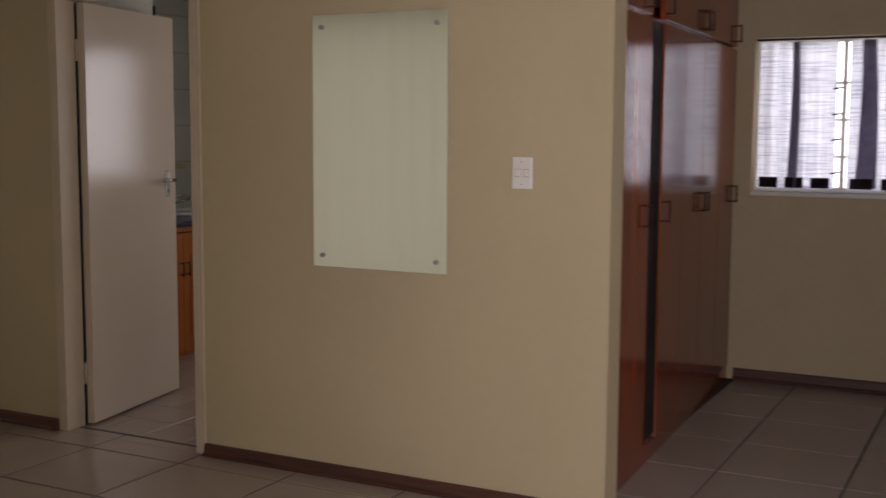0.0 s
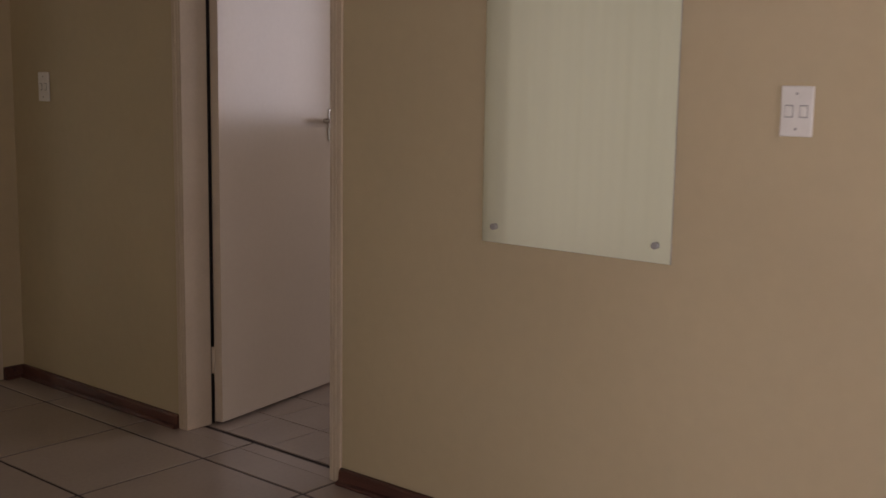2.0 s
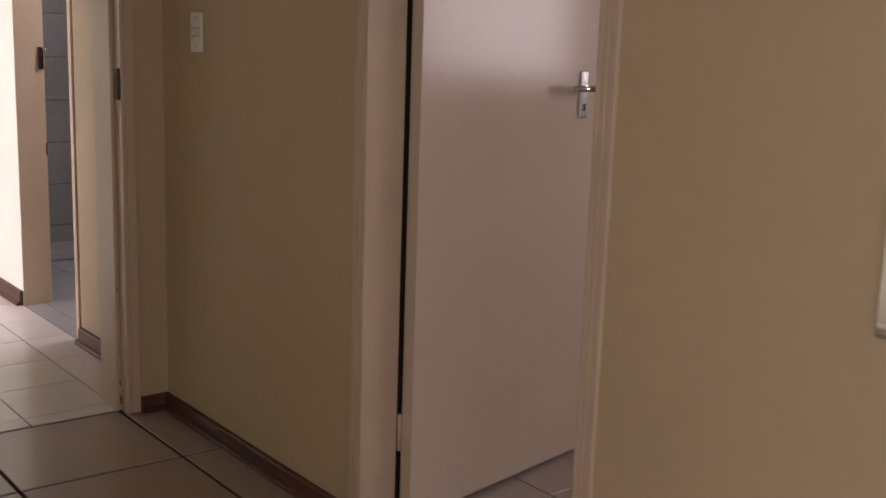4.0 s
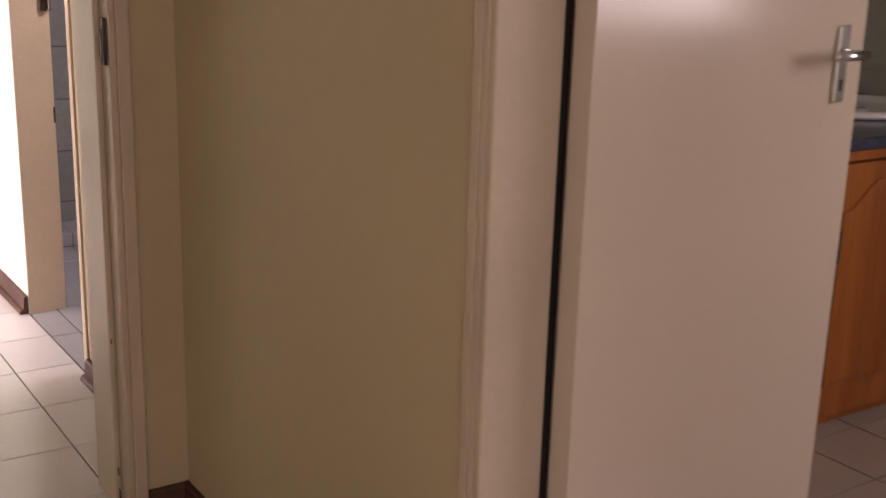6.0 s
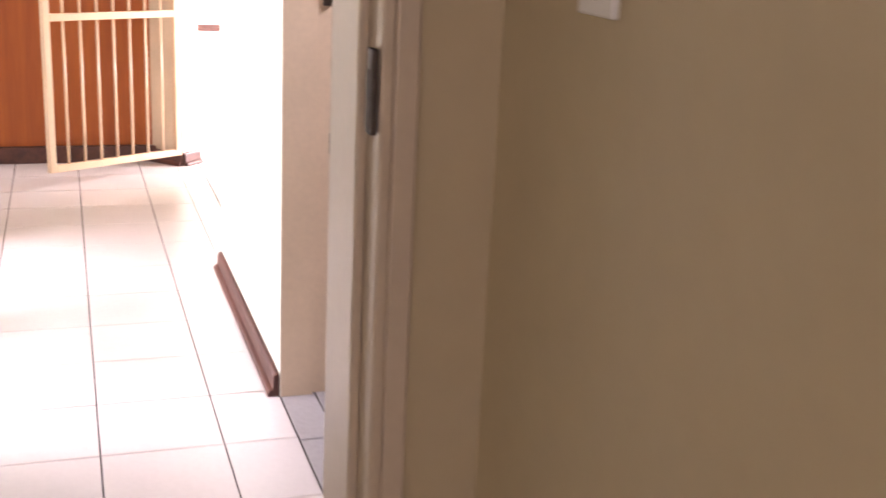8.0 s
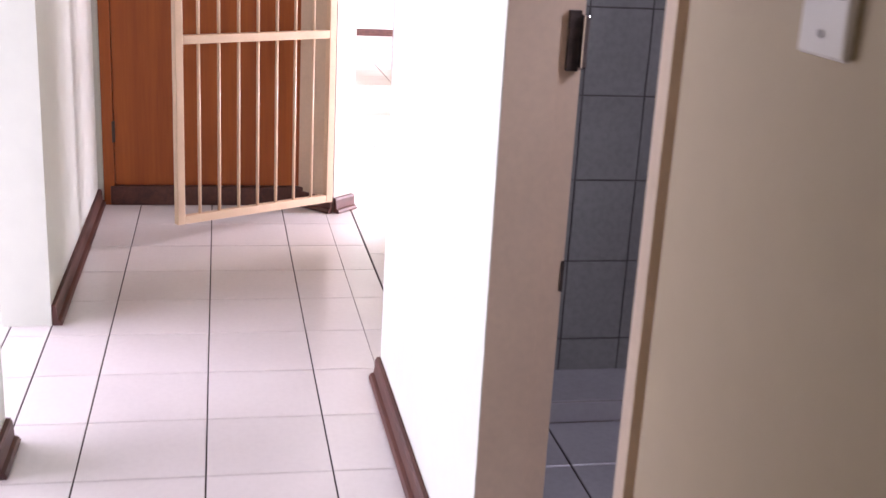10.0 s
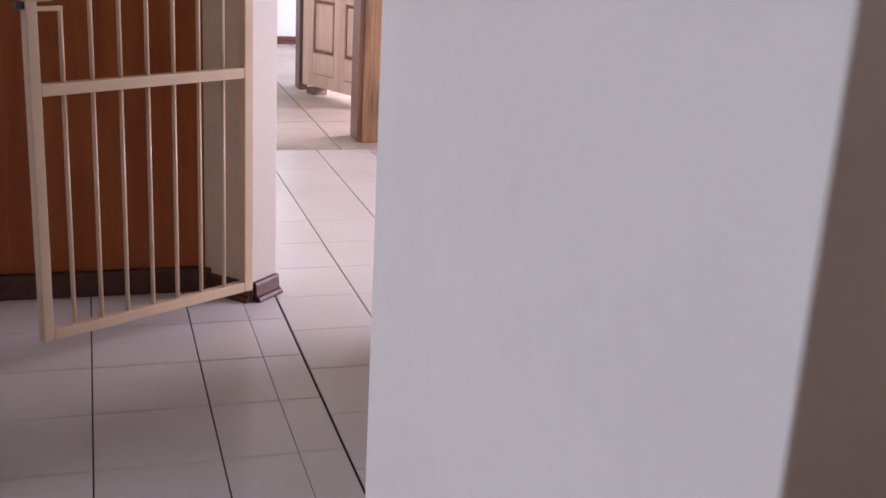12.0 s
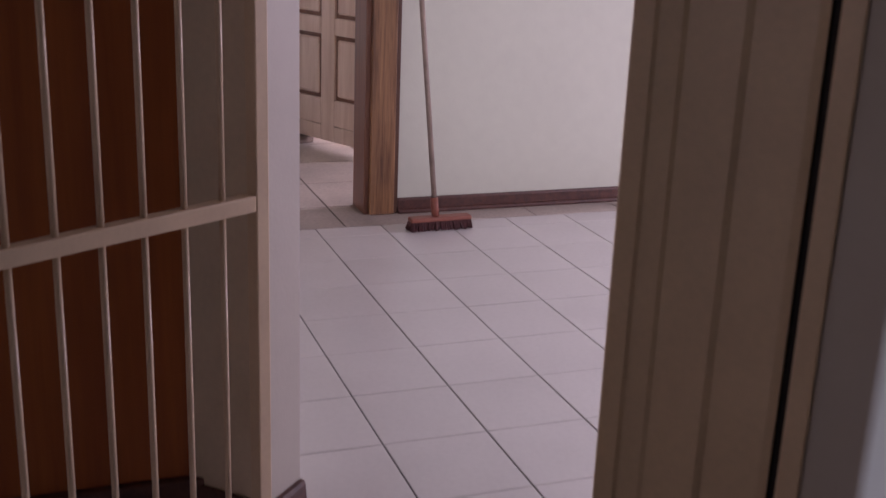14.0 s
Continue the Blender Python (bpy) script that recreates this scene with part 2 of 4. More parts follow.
# ---------------------------------------------------------------- mesh helpers
def bx(bm, x0, y0, z0, x1, y1, z1):
    v = [bm.verts.new(p) for p in ((x0, y0, z0), (x1, y0, z0), (x1, y1, z0), (x0, y1, z0), (x0, y0, z1), (x1, y0, z1), (x1, y1, z1), (x0, y1, z1))]
    for f in ((3, 2, 1, 0), (4, 5, 6, 7), (0, 1, 5, 4), (1, 2, 6, 5), (2, 3, 7, 6), (3, 0, 4, 7)):
        bm.faces.new([v[i] for i in f])
    return bm


def box(x0, y0, z0, x1, y1, z1, bevel=0.0, seg=2):
    bm = bx(bmesh.new(), x0, y0, z0, x1, y1, z1)
    if bevel:
        bmesh.ops.bevel(bm, geom=bm.edges[:], offset=bevel, segments=seg, affect="EDGES", profile=0.5)
    return bm


def boxes(*dims):
    bm = bmesh.new()
    for d in dims:
        bx(bm, *d)
    return bm


def tube(bm, a, b, r, n=12):
    a, b = Vector(a), Vector(b)
    m = Matrix.Translation((a + b) / 2) @ (b - a).to_track_quat("Z", "Y").to_matrix().to_4x4()
    bmesh.ops.create_cone(bm, cap_ends=True, segments=n, radius1=r, radius2=r, depth=(b - a).length, matrix=m)
    return bm


def mesh(name, bm, mat, smooth=False):
    bmesh.ops.recalc_face_normals(bm, faces=bm.faces[:])
    me = bpy.data.meshes.new(name)
    bm.to_mesh(me)
    bm.free()
    if mat:
        me.materials.append(mat)
    if smooth:
        for p in me.polygons:
            p.use_smooth = True
    return me


def part(name, bm, mat, parent, label="", smooth=False):
    ob = new(name, mesh(name, bm, mat, smooth))
    ob.parent = parent
    if label:
        tagged(ob, label)
    return ob


def thing(name, bm, mat, label, category, kind="", group="", m=None, smooth=False):
    ob = new(name, mesh(name, bm, mat, smooth))
    if m is not None:
        ob.matrix_world = m
    return tagged(ob, label, category, group, kind)


def base(name, m, label, category, kind="", group=""):
    ob = new(name)
    ob.matrix_basis = m
    return tagged(ob, label, category, group, kind)


SKIRT = ((0.0, 0.0), (0.030, 0.0), (0.031, 0.008), (0.026, 0.018), (0.017, 0.023), (0.014, 0.068), (0.010, 0.078), (0.0, 0.080))


def skirting(x0, y0, x1, y1, label="dark brown wooden skirting along the wall foot", h=0.82):
    """Moulded skirting from one point of a wall's foot to another; it stands out to the left of that way."""
    a, b = Vector((x0, y0, 0)), Vector((x1, y1, 0))
    d = (b - a).normalized()
    n = Vector((-d.y, d.x, 0))
    bm = bmesh.new()
    rings = [[bm.verts.new(p + n * (o + 0.0015) + Vector((0, 0, z * h + 0.001))) for o, z in SKIRT] for p in (a, b)]
    k = len(SKIRT)
    for i in range(k):
        bm.faces.new((rings[0][i], rings[0][(i + 1) % k], rings[1][(i + 1) % k], rings[1][i]))
    bm.faces.new(rings[0][::-1])
    bm.faces.new(rings[1])
    return thing("baseboard", bm, M_SKIRT, label, "skirting", "structure")


def wall(name, dims, mat, label):
    return thing(name, boxes(*dims), mat, label, "wall", "structure")


# ---------------------------------------------------------------- the large structure
H = 2.55        # ceiling height
HEAD = 1.995    # head of the door openings
floor_base = thing("floor", boxes((-4.75, -3.2, -0.15, 4.6, 15.2, -0.004)), M_GROUT, "dark grouted screed under glazed floor tiles", "floor", "structure")
thing("ground", boxes((-400, -400, -0.6, 400, 400, -0.2)), material("dry_lawn", (0.10, 0.12, 0.05), 0.9, 0.3, 0.6, 0.3, 30), "dry grassy ground around the house", "ground", "structure")
thing("ceiling", boxes((-4.75, -3.2, H, 4.6, 15.2, H + 0.12)), M_CEIL, "plain ceiling out of view, toned dark to cut bounced light", "ceiling", "structure")

# wall with the mirror, pierced by the bathroom door
wall("wall_mirror", [(0, -0.432, 0, 0.13, 1.375, H), (0, 2.238, 0, 0.13, 3.358, H), (0, 1.375, HEAD + 0.05, 0.13, 2.238, H)], M_CREAM, "cream painted plaster wall")
wall("wall_bedroom_north", [(-4.6, 3.358, 0, -1.07, 3.538, H), (-0.10, 3.358, 0, 0.13, 3.538, H), (-1.07, 3.358, HEAD + 0.05, -0.10, 3.538, H)], M_CREAM, "cream painted plaster wall with a doorway")
wall("wall_bedroom_west", [(-4.75, -3.2, 0, -4.6, -3.0, H), (-4.75, -1.4, 0, -4.6, 3.538, H), (-4.75, -3.0, 0, -4.6, -1.4, 0.9), (-4.75, -3.0, 2.1, -4.6, -1.4, H)], M_CREAM, "cream painted plaster wall")
# Unseen partition, added to keep bedroom window light off the dressing room.
wall("wall_light_block", [(0.0, -3.05, 0, 0.10, -1.55, H)], M_CREAM, "unseen cream partition wall added to block window light")
# Carried on to y -1.0, unseen, to cut the west window's light.
wall("wall_bedroom_recess", [(-4.6, -1.0, 0, -3.45, 3.358, H), (-3.45, -1.0, 0, -3.20, 0.05, H), (-3.45, 0.05, 2.30, -3.20, 3.358, H)], M_PALE, "off-white painted wall opposite the mirror, extended to block window light")
wall("wall_bedroom_south", [(-4.6, -3.2, 0, -2.6, -3.05, H), (-0.8, -3.2, 0, 2.62, -3.05, H), (-2.6, -3.2, 0, -0.8, -3.05, 0.9), (-2.6, -3.2, 2.1, -0.8, -3.05, H)], M_CREAM, "cream painted plaster wall with a window")
wall("wall_bedroom_east", [(2.62, -3.2, 0, 2.80, -1.339, H), (2.62, -0.354, 0, 2.80, 0.55, H), (2.62, -1.339, 0, 2.80, -0.354, 1.074), (2.62, -1.339, 1.918, 2.80, -0.354, H),
                           (2.62, 1.35, 0, 2.80, 3.70, H), (2.62, 0.55, 0, 2.80, 1.35, 1.05), (2.62, 0.55, 1.95, 2.80, 1.35, H)], M_CREAM, "cream painted outside wall with two windows")
# bathroom beside the bedroom
wall("wall_ensuite_south", [(0.13, 0.32, 0, 2.62, 0.42, H)], M_TILE_PALE, "pale tiled wall")
wall("wall_ensuite_north", [(0.165, 3.585, 0, 2.62, 3.70, H)], M_GROUT2, "pale tiled wall behind the vanity")
wall("wall_ensuite_shower", [(0.13, 2.40, 0, 0.870, 3.585, H)], M_GROUT2, "pale tiled wall return behind the open door")
# corridor
wall("wall_corridor_near", [(0.035, 3.585, 0, 0.135, 4.245, H), (0.035, 3.538, 0, 0.165, 3.585, H)], M_CREAM, "cream painted plaster wall between two doorways")
wall("wall_corridor_right", [(0.035, 4.985, 0, 0.135, 6.14, H), (0.035, 4.245, HEAD + 0.05, 0.135, 4.985, H), (0.035, 4.956, 0, 0.0365, 4.985, HEAD + 0.05)], M_WHITE, "off-white painted corridor wall with a doorway")
wall("wall_corridor_left", [(-1.065, 3.538, 0, -0.918, 4.85, H), (-1.065, 5.63, 0, -0.918, 5.82, H), (-1.065, 6.60, 0, -0.918, 8.035, H), (-1.065, 4.85, 2.06, -0.918, 5.63, H), (-1.065, 5.82, 2.06, -0.918, 6.60, H)], M_WHITE, "off-white painted corridor wall with two openings")
wall("wall_corridor_end", [(-1.065, 8.035, 0, -0.895, 8.175, H), (-0.895, 8.075, 0, -0.025, 8.175, H), (-0.025, 8.035, 0, 0.035, 8.175, H), (-0.895, 8.035, 2.02, -0.025, 8.075, H)], M_WHITE, "off-white painted wall at the end of the corridor")
wall("wall_shower_room", [(0.135, 6.034, 0, 1.22, 6.14, H), (1.054, 3.70, 0, 1.22, 6.034, H)], M_GROUT_WALL, "blue-grey tiled shower room wall")
wall("wall_side_room", [(-3.65, 3.538, 0, -1.065, 3.66, H), (-3.65, 8.175, 0, -1.065, 8.295, H), (-3.65, 3.66, 0, -3.50, 4.60, H), (-3.65, 8.05, 0, -3.50, 8.175, H), (-3.65, 4.60, 0, -3.50, 8.05, 0.45), (-3.65, 4.60, 2.2, -3.50, 8.05, H)], M_WHITE, "off-white painted walls of the sunny side room")
# living room and the rooms beyond
wall("wall_living_south", [(1.22, 6.0, 0, 4.45, 6.14, H)], M_WHITE, "off-white painted living room wall")
wall("wall_living_west", [(-0.40, 8.175, 0, -0.25, 14.5, H)], M_WHITE, "off-white painted living room wall")
wall("wall_living_north", [(-0.25, 10.35, 0, 0.105, 10.52, H), (1.005, 10.35, 0, 4.45, 10.52, H), (0.105, 10.35, 2.05, 1.005, 10.52, H)], M_LIVING, "off-white painted living room wall with an oak doorway")
wall("wall_living_east", [(4.45, 6.0, 0, 4.60, 6.9, H), (4.45, 9.1, 0, 4.60, 10.6, H), (4.45, 11.8, 0, 4.60, 12.3, H), (4.45, 14.3, 0, 4.60, 14.5, H), (4.45, 6.9, 0, 4.60, 9.1, 0.8), (4.45, 10.6, 0, 4.60, 11.8, 0.8), (4.45, 12.3, 0, 4.60, 14.3, 0.8),
                          (4.45, 6.9, 2.2, 4.60, 9.1, H), (4.45, 10.6, 2.2, 4.60, 11.8, H), (4.45, 12.3, 2.2, 4.60, 14.3, H)], M_WHITE, "off-white painted outside wall with three windows")
wall("wall_hall_north", [(-0.25, 12.08, 0, 0.095, 12.20, H), (1.005, 12.08, 0, 4.45, 12.20, H), (0.095, 12.08, 2.05, 1.005, 12.20, H)], M_WHITE, "off-white painted wall with a doorway")
wall("wall_far", [(-0.25, 14.5, 0, 4.45, 14.65, H)], M_WHITE, "off-white painted far wall")

# the slanting wall between corridor and living room
SLANT = pose(0.068, 7.90, 0, 0, 0, -45)
thing("wall_slant", boxes((-0.24, 0, 0, 0, 0.125, H)), M_PILLAR, "warm painted end of a slanting wall, darkened for shade", "wall", "structure", m=SLANT)
# Added thin skin that gives this wall face a darker, warmer tone.
thing("trim", box(-0.236, -0.004, 0.0, -0.004, -0.0005, H - 0.002), M_FRAME_TONED, "thin tan skin toning the slanting wall beside the gate", "trim", "structure", m=SLANT)
SLANT_FAR = pose(0.607, 7.43, 0, 0, 0, -45)
thing("wall_slant_far", boxes((0.004, 0.053, 0, 1.75, 0.145, H)), M_WHITE, "off-white painted slanting wall by the living room", "wall", "structure", m=SLANT_FAR)

# skirtings
skirting(0, -0.432, 0, 1.375, h=0.64)
skirting(0, 2.238, 0, 3.358, h=0.64)
skirting(0, 3.358, -0.10, 3.358, h=0.64)
skirting(-1.07, 3.358, -4.6, 3.358, h=0.64)
skirting(0.035, 3.56, 0.035, 4.245)
skirting(0.035, 4.960, 0.035, 6.14)
skirting(-0.918, 8.035, -0.918, 6.60)
skirting(-0.918, 5.82, -0.918, 5.63)
skirting(-0.918, 4.85, -0.918, 3.538)
skirting(2.62, -3.05, 2.62, -0.29)
skirting(4.45, 10.35, 1.125, 10.35)
skirting(4.45, 14.5, -0.25, 14.5)
for a, b in (((-0.23, 0), (0.0, 0)), ((0.0, 0.0), (0.0, 0.125))):
    pa, pb = SLANT @ Vector((*a, 0)), SLANT @ Vector((*b, 0))
    skirting(pb.x, pb.y, pa.x, pa.y)
pa, pb = SLANT_FAR @ Vector((0.004, 0.055, 0)), SLANT_FAR @ Vector((0.004, 0.145, 0))
skirting(pa.x, pa.y, pb.x, pb.y)


# ---------------------------------------------------------------- doors
def door_frame(name, m, width, depth, label, lip=0.035, proud=0.012, stop_at=0.045, mat=None, kind="structure", edge=0.0035):
    """Pressed steel frame; local x runs across the opening from 0, local y through the wall from 0."""
    mat = mat or M_FRAME
    e = base(name, m, label, "door frame", kind)
    for side in (0, 1):
        s = 1 if side else -1
        x = width if side else 0.0
        bm = bmesh.new()
        lo, hi = sorted((x, x - s * 0.016))
        bx(bm, lo, -proud, 0, hi, depth + proud, HEAD)
        for y0, y1 in ((-proud, 0.003), (depth - 0.003, depth + proud)):
            lo, hi = sorted((x, x + s * lip))
            bx(bm, lo, y0, 0, hi, y1, HEAD + lip)
        lo, hi = sorted((x - s * 0.016, x - s * 0.030))
        bx(bm, lo, stop_at, 0, hi, depth + proud, HEAD - 0.016)
        bmesh.ops.bevel(bm, geom=bm.edges[:], offset=edge, segments=2, affect="EDGES", profile=0.5)
        part("jamb", bm, mat, e)
    bm = boxes((0.016, -proud, HEAD - 0.016, width - 0.016, depth + proud, HEAD), (0, -proud, HEAD, width, 0.003, HEAD + lip), (0, depth - 0.003, HEAD, width, depth + proud, HEAD + lip))
    part("head", bm, mat, e)
    return e


def lever_handle(parent, x, y, z, side, towards=-1):
    """Chrome lever on a long back plate; side is the way it faces along y."""
    h = part("handle", box(x - 0.018, min(y, y + side * 0.009), z - 0.085, x + 0.018, max(y, y + side * 0.009), z + 0.050, 0.003), M_CHROME, parent, "worn chrome lever handle on a long plate")
    bm = bmesh.new()
    tube(bm, (x, y + side * 0.006, z), (x, y + side * 0.05, z), 0.009)
    tube(bm, (x - 0.008 * towards, y + side * 0.048, z), (x + towards * 0.105, y + side * 0.050, z + 0.003), 0.0085)
    part("lever", bm, M_CHROME, h, smooth=True)
    part("keyhole", box(x - 0.005, y + side * 0.008, z - 0.065, x + 0.005, y + side * 0.0100, z - 0.045), M_BLACK, h)
    return h


# bathroom door, standing open into the room
f1 = door_frame("door_frame", pose(0, 1.397, 0, 0, 0, 90) @ pose(0, -0.13, 0), 0.819, 0.13, "cream painted steel door frame in the cream wall", lip=0.022, proud=0.008, stop_at=0.022)
# Black strip in the rebate paints the shade of the hinge gap.
part("rebate_shade", box(0.8005, 0.0, 0.0, 0.8028, 0.0215, HEAD - 0.02), M_BLACK, f1, "black strip painting the shade in the hinge gap")
D1 = pose(0.129, 2.146, 0, 0, 0, 10.3)
door1 = base("door_1", D1, "cream painted flush door standing open into the bathroom", "door", "structure")
part("leaf", box(-0.0035, 0.0, 0.012, 0.775, 0.037, HEAD - 0.02, 0.002), M_DOOR, door1)
lever_handle(door1, 0.688, 0.0, 1.137, -1, -1)
lever_handle(door1, 0.688, 0.037, 1.137, 1, -1)
for z in (0.20, 1.71):
    bm = bmesh.new()
    tube(bm, (-0.005, 0.042, z), (-0.005, 0.042, z + 0.10), 0.007)
    part("hinge", bm, M_FRAME, door1, smooth=True)


def strike(name_parent, x0, y0, z0, x1, y1, z1, label):
    s = part("strike_plate", box(x0, y0, z0, x1, y1, z1, 0.0015), M_STEEL, name_parent, label)
    return s


# doorway from bedroom to corridor
f2 = door_frame("door_frame", pose(-1.035, 3.358, 0), 0.905, 0.18, "cream painted steel door frame between bedroom and corridor", lip=0.03, proud=0.008)
strike(f2, 0.878, -0.007, 1.040, 0.8855, 0.016, 1.138, "worn dark steel strike plate")
strike(f2, 0.8765, 0.001, 1.046, 0.8790, 0.014, 1.114, "dark latch slot")
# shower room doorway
f3 = door_frame("door_frame", pose(0.035, 4.280, 0, 0, 0, 90) @ pose(0, -0.135, 0), 0.705, 0.135, "cream painted steel door frame of the shower room", lip=0.001, proud=-0.002, edge=0.0003, mat=M_FRAME_TONED)
s3 = strike(f3, 0.679, 0.010, 1.055, 0.6895, 0.030, 1.152, "worn dark steel strike plate with bare metal")
part("strike_box", box(0.668, -0.002, 1.060, 0.6895, 0.010, 1.146, 0.003), M_CHROME, f3, "bare bent metal lip of the lock keep")
part("chip", box(0.6872, 0.0005, 0.675, 0.6893, 0.007, 0.730, 0.001), M_STEEL, f3, "rusted paint chip")
# door frame on the slanting wall
f4 = base("door_frame", SLANT_FAR, "cream painted steel door frame with a closed door, on the slanting wall", "door frame", "structure")
bm = bmesh.new()
PROFILE = ((-0.005, 0.05), (-0.005, -0.006), (-0.001, -0.012), (0.034, -0.013), (0.040, -0.004), (0.078, 0.0), (0.086, 0.006), (0.178, 0.008), (0.190, 0.020), (0.290, 0.022), (0.306, 0.026), (0.306, 0.05))
rings = [[bm.verts.new((x, y, z)) for x, y in PROFILE] for z in (0.0, HEAD + 0.04)]
for k in range(len(PROFILE)):
    n = (k + 1) % len(PROFILE)
    bm.faces.new((rings[0][k], rings[0][n], rings[1][n], rings[1][k]))
bm.faces.new(rings[0][::-1])
bm.faces.new(rings[1])
bmesh.ops.recalc_face_normals(bm, faces=bm.faces[:])
part("jamb", bm, M_FRAME_LIFTED, f4)
# Black strip stands in for the shade between jamb and leaf.
part("gap", box(0.306, 0.042, 0, 0.322, 0.052, HEAD), M_BLACK, f4, "black strip painting the shade in the gap beside the door")
leaf = part("leaf", box(0.362, 0.030, 0.01, 1.02, 0.053, HEAD, 0.003), M_DOOR, f4)
part("lipping", box(0.322, 0.018, 0.01, 0.362, 0.053, HEAD, 0.004), M_FRAME_LIFTED, leaf, "tan painted edge of the door")

# the brown door at the corridor's end
d5 = base("door_2", pose(-0.865, 8.035, 0), "orange-brown varnished flush door behind the security gate", "door", "structure")
part("leaf", box(0.02, 0.0, 0.085, 0.798, 0.036, 2.0, 0.002), M_FRONT, d5)
part("weather_bar", box(0.0, -0.018, 0.0, 0.836, 0.036, 0.083, 0.004), M_SKIRT, d5, "dark brown weather bar")
part("jamb", box(-0.028, -0.010, 0.0, 0.017, 0.036, 2.02, 0.003), M_FRONT, d5)
part("jamb", box(0.801, -0.010, 0.0, 0.838, 0.036, 2.02, 0.003), M_DARKWOOD, d5)
for z in (0.27, 0.93, 1.72):
    part("hinge", box(0.012, -0.012, z, 0.024, 0.002, z + 0.09, 0.002), M_STEEL, d5, "dark steel hinge")


# ---------------------------------------------------------------- security gate, ajar
def security_gate(m):
    g = base("security_gate", m, "cream enamelled steel security gate with upright bars, standing ajar", "gate")
    w, z0, z1 = 0.715, 0.078, 1.98
    part("stile", box(0, -0.015, z0, 0.032, 0.015, z1, 0.003), M_GATE, g)
    part("stile", box(w - 0.032, -0.015, z0, w, 0.015, z1, 0.003), M_GATE, g)
    for z in (z0, 0.760, 1.30, z1 - 0.032):
        part("rail", box(0.032, -0.015, z, w - 0.032, 0.015, z + 0.032, 0.003), M_GATE, g)
    n = 7
    for i in range(n):
        x = 0.016 + (i + 1) * (w - 0.032) / (n + 1)
        spans = ((z0 + 0.030, 0.762), (0.790, 1.302), (1.330, z1 - 0.030))
        if i == 0:
            spans = ((z0 + 0.030, 0.762), (0.790, 0.985), (1.150, 1.302), (1.330, z1 - 0.030))
            for z in (0.985, 1.150):
                part("bent_bar", box(0.030, -0.0065, z - 0.0065, x + 0.0065, 0.0065, z + 0.0065, 0.003), M_GATE, g)
        for a, b in spans:
            bm = bmesh.new()
            tube(bm, (x, 0, a), (x, 0, b), 0.0065, 10)
            part("bar", bm, M_GATE, g, smooth=True)
    lock = part("lock_box", box(0.030, -0.020, 1.005, 0.072, 0.020, 1.125, 0.003), M_GATE, g, "cream lock box")
    part("keyhole", box(0.048, -0.0215, 1.05, 0.054, -0.0195, 1.075), M_BLACK, lock)
    bm = boxes((-0.022, -0.010, 0.985, 0.0, 0.010, 1.005))
    part("latch", bm, M_STEEL, g, "dark steel latch tongue")
    for z in (1.45, 1.73):
        part("hinge_bracket", boxes((w - 0.002, -0.012, z, w + 0.078, 0.012, z + 0.03), (w + 0.046, 0.012, z, w + 0.078, 0.098, z + 0.03)), M_GATE, g)
    for z in (1.42, 1.70):
        bm = bmesh.new()
        tube(bm, (w + 0.008, 0, z), (w + 0.008, 0, z + 0.08), 0.009)
        part("hinge", bm, M_GATE, g, smooth=True)
    return g


security_gate(pose(-0.574, 7.448, 0, 0, 0, 29.8))


# ---------------------------------------------------------------- bedroom things
mir = base("wall_mirror", pose(0, 0, 0), "frameless rectangular mirror fixed with four screws on the cream wall", "mirror")
part("glass", box(-0.0065, 0.2085, 0.860, -0.0060, 0.8085, 1.848), M_MIRROR, mir)
part("glass_edge", box(-0.0059, 0.208, 0.8595, -0.0025, 0.809, 1.8485), M_GREYP, mir, "dull grey ground edge")
part("backing", box(-0.0024, 0.2105, 0.862, -0.0004, 0.8065, 1.846), M_BLACK, mir, "dark mirror backing")
for y in (0.253, 0.766):
    for z in (0.904, 1.800):
        bm = bmesh.new()
        tube(bm, (-0.014, y, z), (-0.006, y, z), 0.009, 16)
        part("screw", bm, M_GREYP, mir, "dull metal screw cap", smooth=False)


def light_switch(y0, y1, z0, z1, label, x=0.0):
    s = base("light_switch", pose(x, (y0 + y1) / 2, (z0 + z1) / 2), label, "light switch")
    w, h = (y1 - y0) / 2, (z1 - z0) / 2
    part("plate", box(-0.009, -w, -h, -0.0005, w, h, 0.003), M_PLASTIC, s)
    for d in (-0.45, 0.45):
        part("rocker", box(-0.0135, d * w - 0.008, -0.012, -0.0085, d * w + 0.008, 0.012, 0.002), M_PLASTIC, s)
        part("rocker_gap", box(-0.0095, d * w - 0.010, -0.0145, -0.0087, d * w + 0.010, 0.0145), M_GREYP, s)
    for z in (-0.7, 0.7):
        bm = bmesh.new()
        tube(bm, (-0.0105, 0, z * h), (-0.008, 0, z * h), 0.003, 10)
        part("screw", bm, M_GREYP, s)
    return s


light_switch(-0.134, -0.057, 1.192, 1.307, "white two-rocker light switch on the cream wall")
light_switch(3.066, 3.142, 1.200, 1.318, "white light switch between the two doorways")
# switch on the corridor wall
light_switch(3.944, 4.012, 1.21, 1.325, "white light switch on the corridor wall", 0.035)


